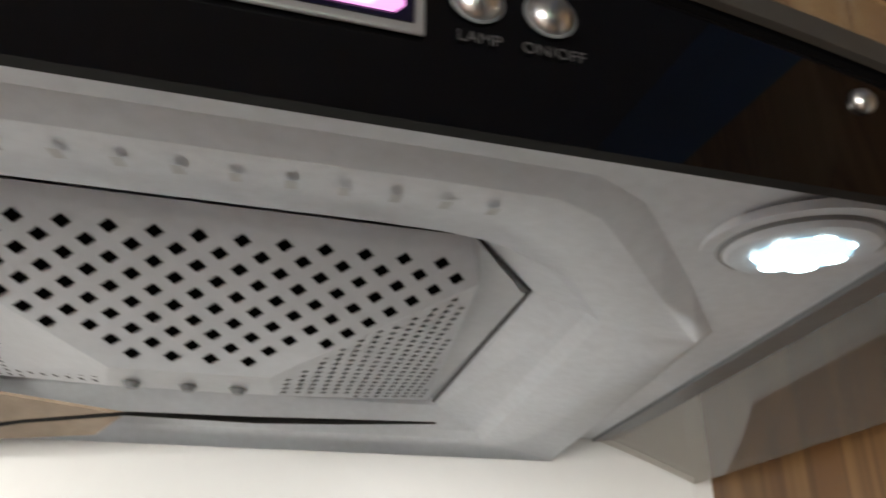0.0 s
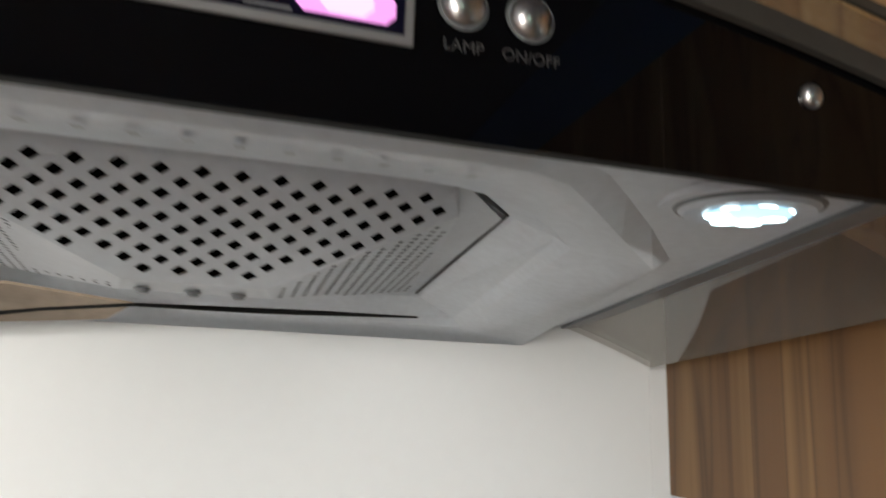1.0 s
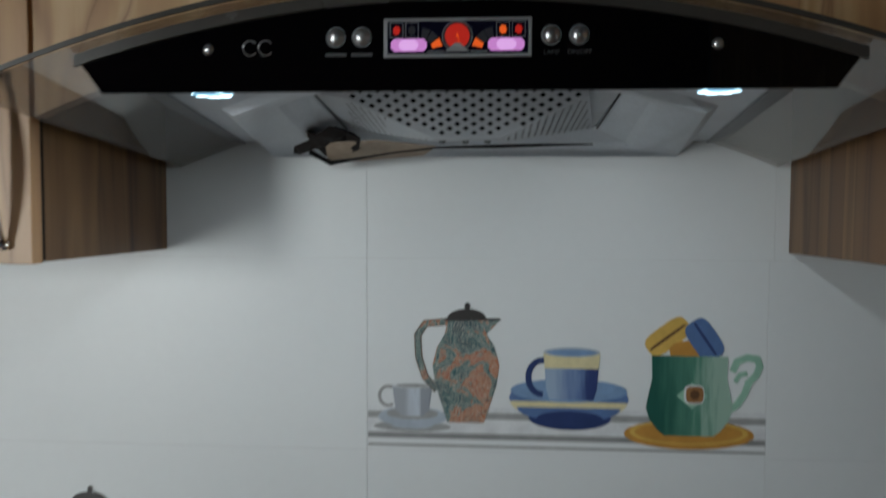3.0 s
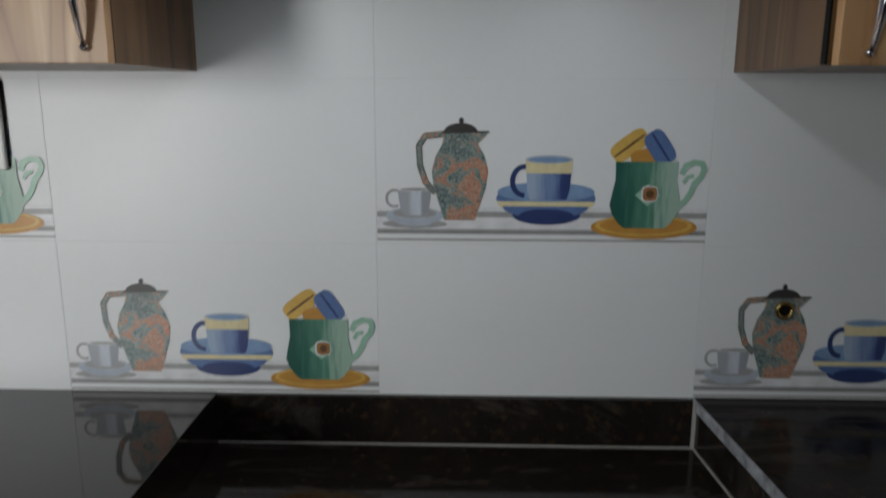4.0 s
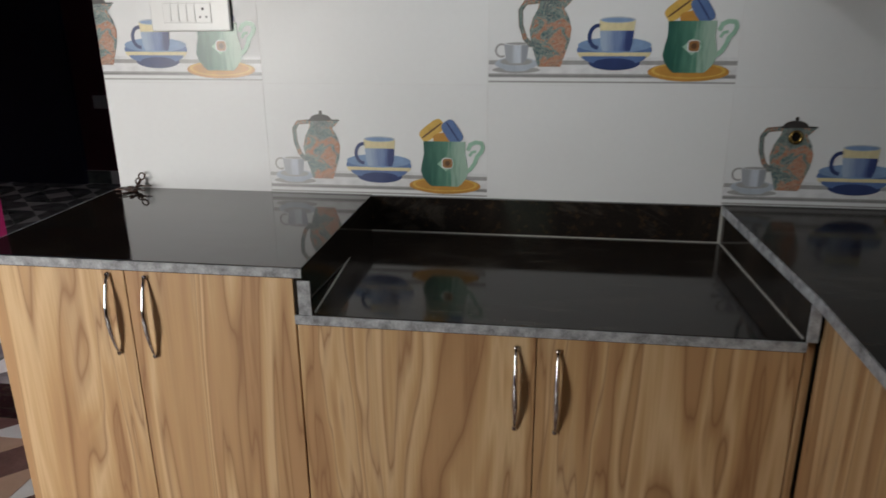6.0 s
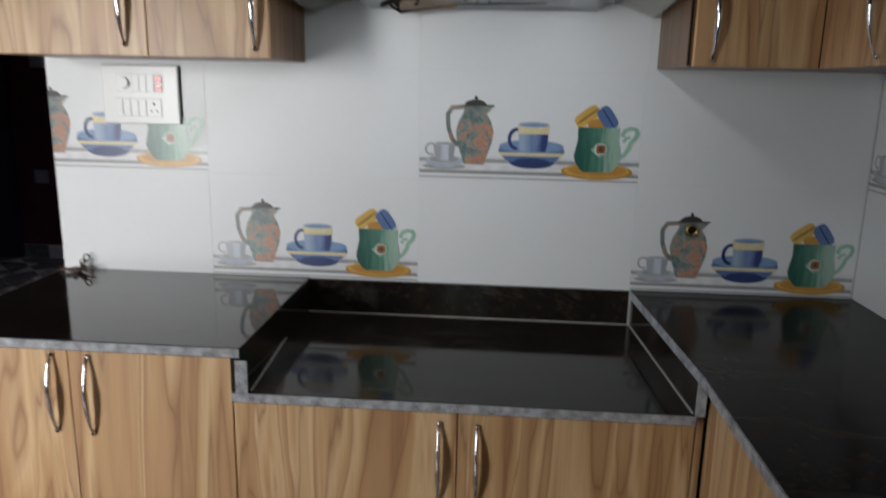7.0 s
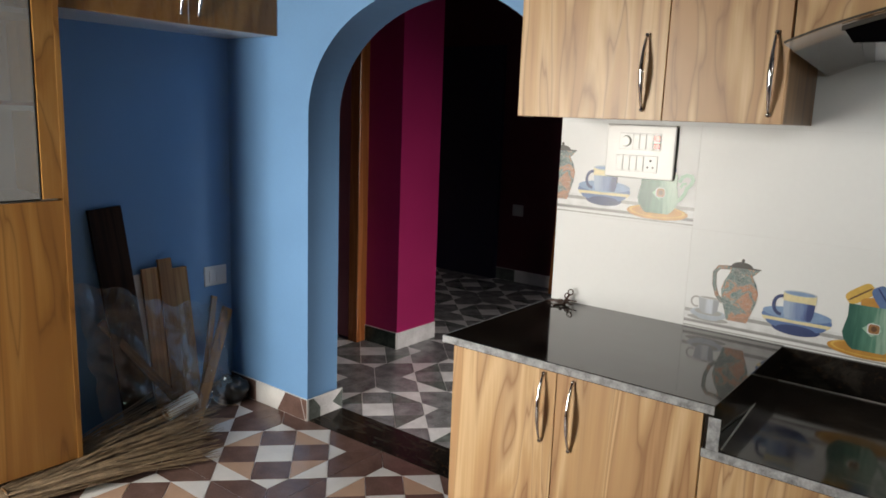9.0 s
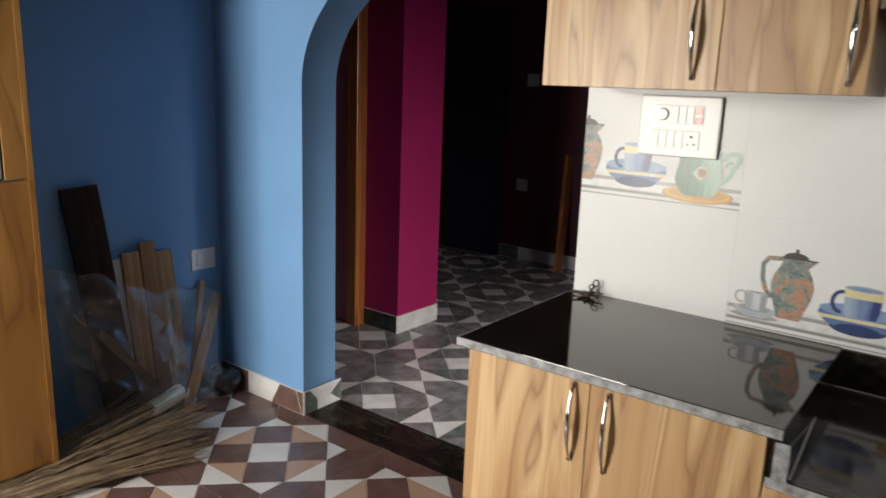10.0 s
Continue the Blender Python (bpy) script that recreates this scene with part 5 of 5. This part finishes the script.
# broom of long thin sticks lying on the floor
broom = thing("stick_broom", "broom of long thin brown palm sticks lying on the floor", "broom")
STICK = grainy("palm_sticks", (0.2, 0.142, 0.088), 0.65, 0.5, 25.0, 150.0, 0.3)
rng = random.Random(11)
bm = bmesh.new()
for k in range(280):
    a, r = rng.uniform(0, math.tau), 0.032 * math.sqrt(rng.random())
    base = Vector((-2.5 + r * math.cos(a), -1.27, 0.06 + r * math.sin(a)))
    f = rng.uniform(-1, 1)
    tip = Vector((-2.52 + 0.22 * f + rng.uniform(-0.02, 0.02), -0.27 - 0.09 * abs(f) - 0.06 * (f + 1) + rng.uniform(-0.14, 0.05), 0.012 + rng.random() ** 2 * 0.15 * (1 - 0.55 * f)))
    mid = base.lerp(tip, 0.5) + Vector((rng.uniform(-0.008, 0.008), 0, rng.uniform(0.0, 0.03)))
    mid.z = max(mid.z, 0.012)
    tube(bm, [base, mid, tip], [0.003, 0.0026, 0.0012], 4)
tagged(part("brush", bm, STICK, broom), kind="stuff")
bm = bmesh.new()
tube(bm, [(-2.5 + 0.036 * math.cos(a), -1.2, 0.06 + 0.036 * math.sin(a)) for a in (math.tau * k / 20 for k in range(21))], 0.004, 6)
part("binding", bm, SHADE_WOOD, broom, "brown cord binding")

# ---- hall details ----
# mid-grey plastic for the hall switch plates
GREY_PLASTIC = grainy("grey_plastic", (0.33, 0.33, 0.34), 0.5)
for at in ((-3.25, 3.296, 0.64), (-3.2, 3.296, 1.5)):
    s = thing("hall_switch", "pale switch plate on the dark hall wall", "switch", "hall switches")
    part("plate", boxed(at[0] - 0.055, at[0] + 0.055, at[1] - 0.008, at[1], at[2] - 0.05, at[2] + 0.05, bevel=0.003), GREY_PLASTIC, s)
    part("rocker", boxed(at[0] - 0.02, at[0] + 0.02, at[1] - 0.012, at[1] - 0.0082, at[2] - 0.03, at[2] + 0.03), GREY_PLASTIC, s)
board_between("hall_plank", (-2.75, 3.1, 0.01), (-2.82, 3.285, 0.92), 0.1, 0.03, DOOR_WOOD, "brown plank leaning on the dark hall wall", "plank")

# ---- floor tiles ----
BROWN_STONE = grainy("brown_floor_tile", (0.145, 0.088, 0.076), 0.22, 0.35, 9.0, 120.0, 0.05)
PALE_STONE = grainy("white_floor_tile", (0.68, 0.67, 0.67), 0.22, 0.1, 7.0, 120.0, 0.05)
PEACH_STONE = grainy("peach_floor_tile", (0.45, 0.3, 0.22), 0.22, 0.12, 7.0, 120.0, 0.05)
GREY_STONE = grainy("grey_marble_tile", (0.19, 0.19, 0.2), 0.2, 0.5, 12.0, 90.0, 0.05)
MARBLE = grainy("white_marble_tile", (0.66, 0.65, 0.67), 0.2, 0.2, 9.0, 90.0, 0.05)
GREEN_STONE = grainy("green_grey_marble_tile", (0.12, 0.135, 0.13), 0.2, 0.45, 14.0, 90.0, 0.05)
DARK_GREEN = grainy("dark_green_marble", (0.03, 0.045, 0.04), 0.2, 0.6, 14.0, 90.0, 0.05)
S = 0.15


def block_shapes():
    """Nine-patch of squares; the corner squares are halved."""
    out = []
    for i in range(3):
        for j in range(3):
            x, y = (i - 1.5) * S, (j - 1.5) * S
            q = [(x, y), (x + S, y), (x + S, y + S), (x, y + S)]
            if i == 1 and j == 1:
                out.append((q, 1))
            elif i == 1 or j == 1:
                out.append((q, 0))
            else:
                k = {(0, 0): 0, (2, 0): 1, (2, 2): 2, (0, 2): 3}[i, j]
                a, b, c2, d = (q[(k + n) % 4] for n in range(4))
                out += [([a, b, d], 1), ([b, c2, d], 2)] if (i, j) in ((0, 0), (2, 2)) else [([d, a, b], 1), ([b, c2, d], 2)]
    return out


def star_shapes():
    """A dark eight-part star with pale triangles at the middle of each side."""
    out, h = [], 1.5 * S
    for k in range(4):
        c, s = round(math.cos(k * math.pi / 2)), round(math.sin(k * math.pi / 2))
        rot = lambda p: (c * p[0] - s * p[1], s * p[0] + c * p[1])
        out.append(([rot(p) for p in ((h, -S / 2), (h, S / 2), (h - 0.075, 0))], 1))
        out.append(([rot(p) for p in ((0, 0), (h, -h), (h, -S / 2), (h - 0.075, 0))], 0))
        out.append(([rot(p) for p in ((0, 0), (h - 0.075, 0), (h, S / 2), (h, h))], 0))
    return out


def shrink(poly, d):
    """Move each side of a convex polygon inwards."""
    area = sum(a[0] * b[1] - b[0] * a[1] for a, b in zip(poly, poly[1:] + poly[:1]))
    s = 1 if area > 0 else -1
    out = list(poly)
    for a, b in zip(poly, poly[1:] + poly[:1]):
        n = Vector((b[1] - a[1], a[0] - b[0])) * s
        if n.length < 1e-6:
            continue
        n.normalize()
        out = clip_poly(out, n.x, n.y, n.x * a[0] + n.y * a[1] - d)
    return out


def floor_mesh(shapes, mats, m, rect=None):
    """A floor tile: inlaid pieces, each with its own edges; rect cuts it to a room."""
    bm = bmesh.new()
    x0, x1, y0, y1 = rect or (0, 0, 0, 0)
    inv = m.inverted()
    for poly, slot in shapes:
        poly = shrink(poly, 0.0012)
        if rect:
            w = [tuple((m @ Vector((*p, 0)))[:2]) for p in poly]
            for n in ((-1, 0, -x0), (1, 0, x1), (0, -1, -y0), (0, 1, y1)):
                w = clip_poly(w, *n)
            poly = [tuple((inv @ Vector((*p, 0)))[:2]) for p in w]
        if len(poly) < 3:
            continue
        try:
            f = bm.faces.new([bm.verts.new((*p, 0.0)) for p in poly])
        except ValueError:
            continue
        f.material_index = slot
        f.normal_update()
        if f.normal.z < 0:
            f.normal_flip()
    g = bmesh.ops.extrude_face_region(bm, geom=list(bm.faces), use_keep_orig=True)
    bmesh.ops.translate(bm, vec=(0, 0, -0.0018), verts=[v for v in g["geom"] if isinstance(v, bmesh.types.BMVert)])
    return mesh_of("floor_tile", bm, mats)


def lay_floor(name, label, rect, mats):
    x0, x1, y0, y1 = rect
    room = structure(name, boxed(x0, x1, y0, y1, -0.0019, -0.0016), GROUT, label)
    kinds = (block_shapes(), star_shapes())
    full = [floor_mesh(k, mats, Matrix()) for k in kinds]
    for i in range(-14, 15):
        for j in range(-14, 15):
            ex, ey = 0.45 * i, 0.45 * j
            cx, cy = -2.18 + (ex + ey) * 0.70711, -0.268 + (ex - ey) * 0.70711
            if not (x0 - 0.32 < cx < x1 + 0.32 and y0 - 0.32 < cy < y1 + 0.32):
                continue
            m = pose(cx, cy, 0, 0, 0, 45)
            kind = (i + j) % 2
            whole = x0 + 0.32 < cx < x1 - 0.32 and y0 + 0.32 < cy < y1 - 0.32
            me = full[kind] if whole else floor_mesh(kinds[kind], mats, m, rect)
            if len(me.polygons) == 0:
                continue
            ob = new("floor_tile", me)
            ob.parent = room
            ob.matrix_basis = m


# skirtings and threshold
structure("threshold", boxed(ARCH_L, WALL_END, 0.05, 0.262, -0.0015, 0.0022), WORN_GRANITE, "black granite threshold under the arch")


def skirting(name, origin, along, normal, length, shapes, mats):
    """A tile skirting 0.105 m high made of inlaid pieces."""
    along, normal = Vector(along), Vector(normal)
    m = Matrix((along, -normal, Vector((0, 0, 1)))).transposed().to_4x4()
    m.translation = origin
    ob = structure(name, boxed(0, length, -0.007, 0, 0, 0.105), GROUT, "patterned tile skirting")
    ob.matrix_basis = m
    bm = bmesh.new()
    for poly, slot in shapes:
        f = bm.faces.new([bm.verts.new((x, -0.0075, z)) for x, z in shrink(poly, 0.0012)])
        f.material_index = slot
    part("skirting_tile", bm, mats, ob)


K = 0.105
skirting("baseboard_1", (LEFT, 0.0448, 0), (1, 0, 0), (0, -1, 0), ARCH_L - LEFT + 0.007, [
    ([(0, 0), (0.2, 0), (0.2, K), (0, K)], 0), ([(0.2, 0), (0.31, 0), (0.25, K), (0.2, K)], 1), ([(0.31, 0), (0.36, 0), (0.42, K), (0.25, K)], 1),
    ([(0.36, 0), (0.565, 0), (0.53, K), (0.42, K)], 0), ([(0.565, 0), (0.575, 0), (0.575, K), (0.53, K)], 0)], [BROWN_STONE, PALE_STONE])
skirting("baseboard_2", (ARCH_L, 0.046, 0), (0, 1, 0), (1, 0, 0), 0.22, [
    ([(0, 0), (0.075, 0), (0.075, K * 0.5), (0.03, K), (0, K)], 0), ([(0.075, 0), (0.22, 0), (0.15, K * 0.5), (0.075, K * 0.45)], 1),
    ([(0.03, K), (0.075, K * 0.45), (0.15, K * 0.5), (0.22, K)], 1), ([(0.22, 0), (0.22, K), (0.15, K * 0.5)], 0)], [GREEN_STONE, MARBLE])
skirting("baseboard_3", (-2.735, 1.13, 0), (0, 1, 0), (1, 0, 0), 0.37, [([(0, 0), (0.16, 0), (0.16, K), (0, K)], 0), ([(0.16, 0), (0.37, 0), (0.37, K), (0.16, K)], 0)], [MARBLE])
skirting("baseboard_4", (-3.0, 1.13, 0), (1, 0, 0), (0, -1, 0), 0.265, [([(0, 0), (0.265, 0), (0.265, K), (0, K)], 0)], [DARK_GREEN])
skirting("baseboard_5", (-5.05, 3.3, 0), (1, 0, 0), (0, -1, 0), 4.2, [([(0.6 * k, 0), (0.6 * k + 0.6, 0), (0.6 * k + 0.6, K), (0.6 * k, K)], k % 2) for k in range(7)], [GREEN_STONE, MARBLE])
lay_floor("floor_kitchen", "patterned brown, white and peach floor tiles", (LEFT, RIGHT, BACK, 0.05), [BROWN_STONE, PALE_STONE, PEACH_STONE])
lay_floor("floor_hall", "patterned grey and white marble floor tiles", (-5.05, RIGHT, 0.262, 3.3), [GREY_STONE, MARBLE, GREEN_STONE])
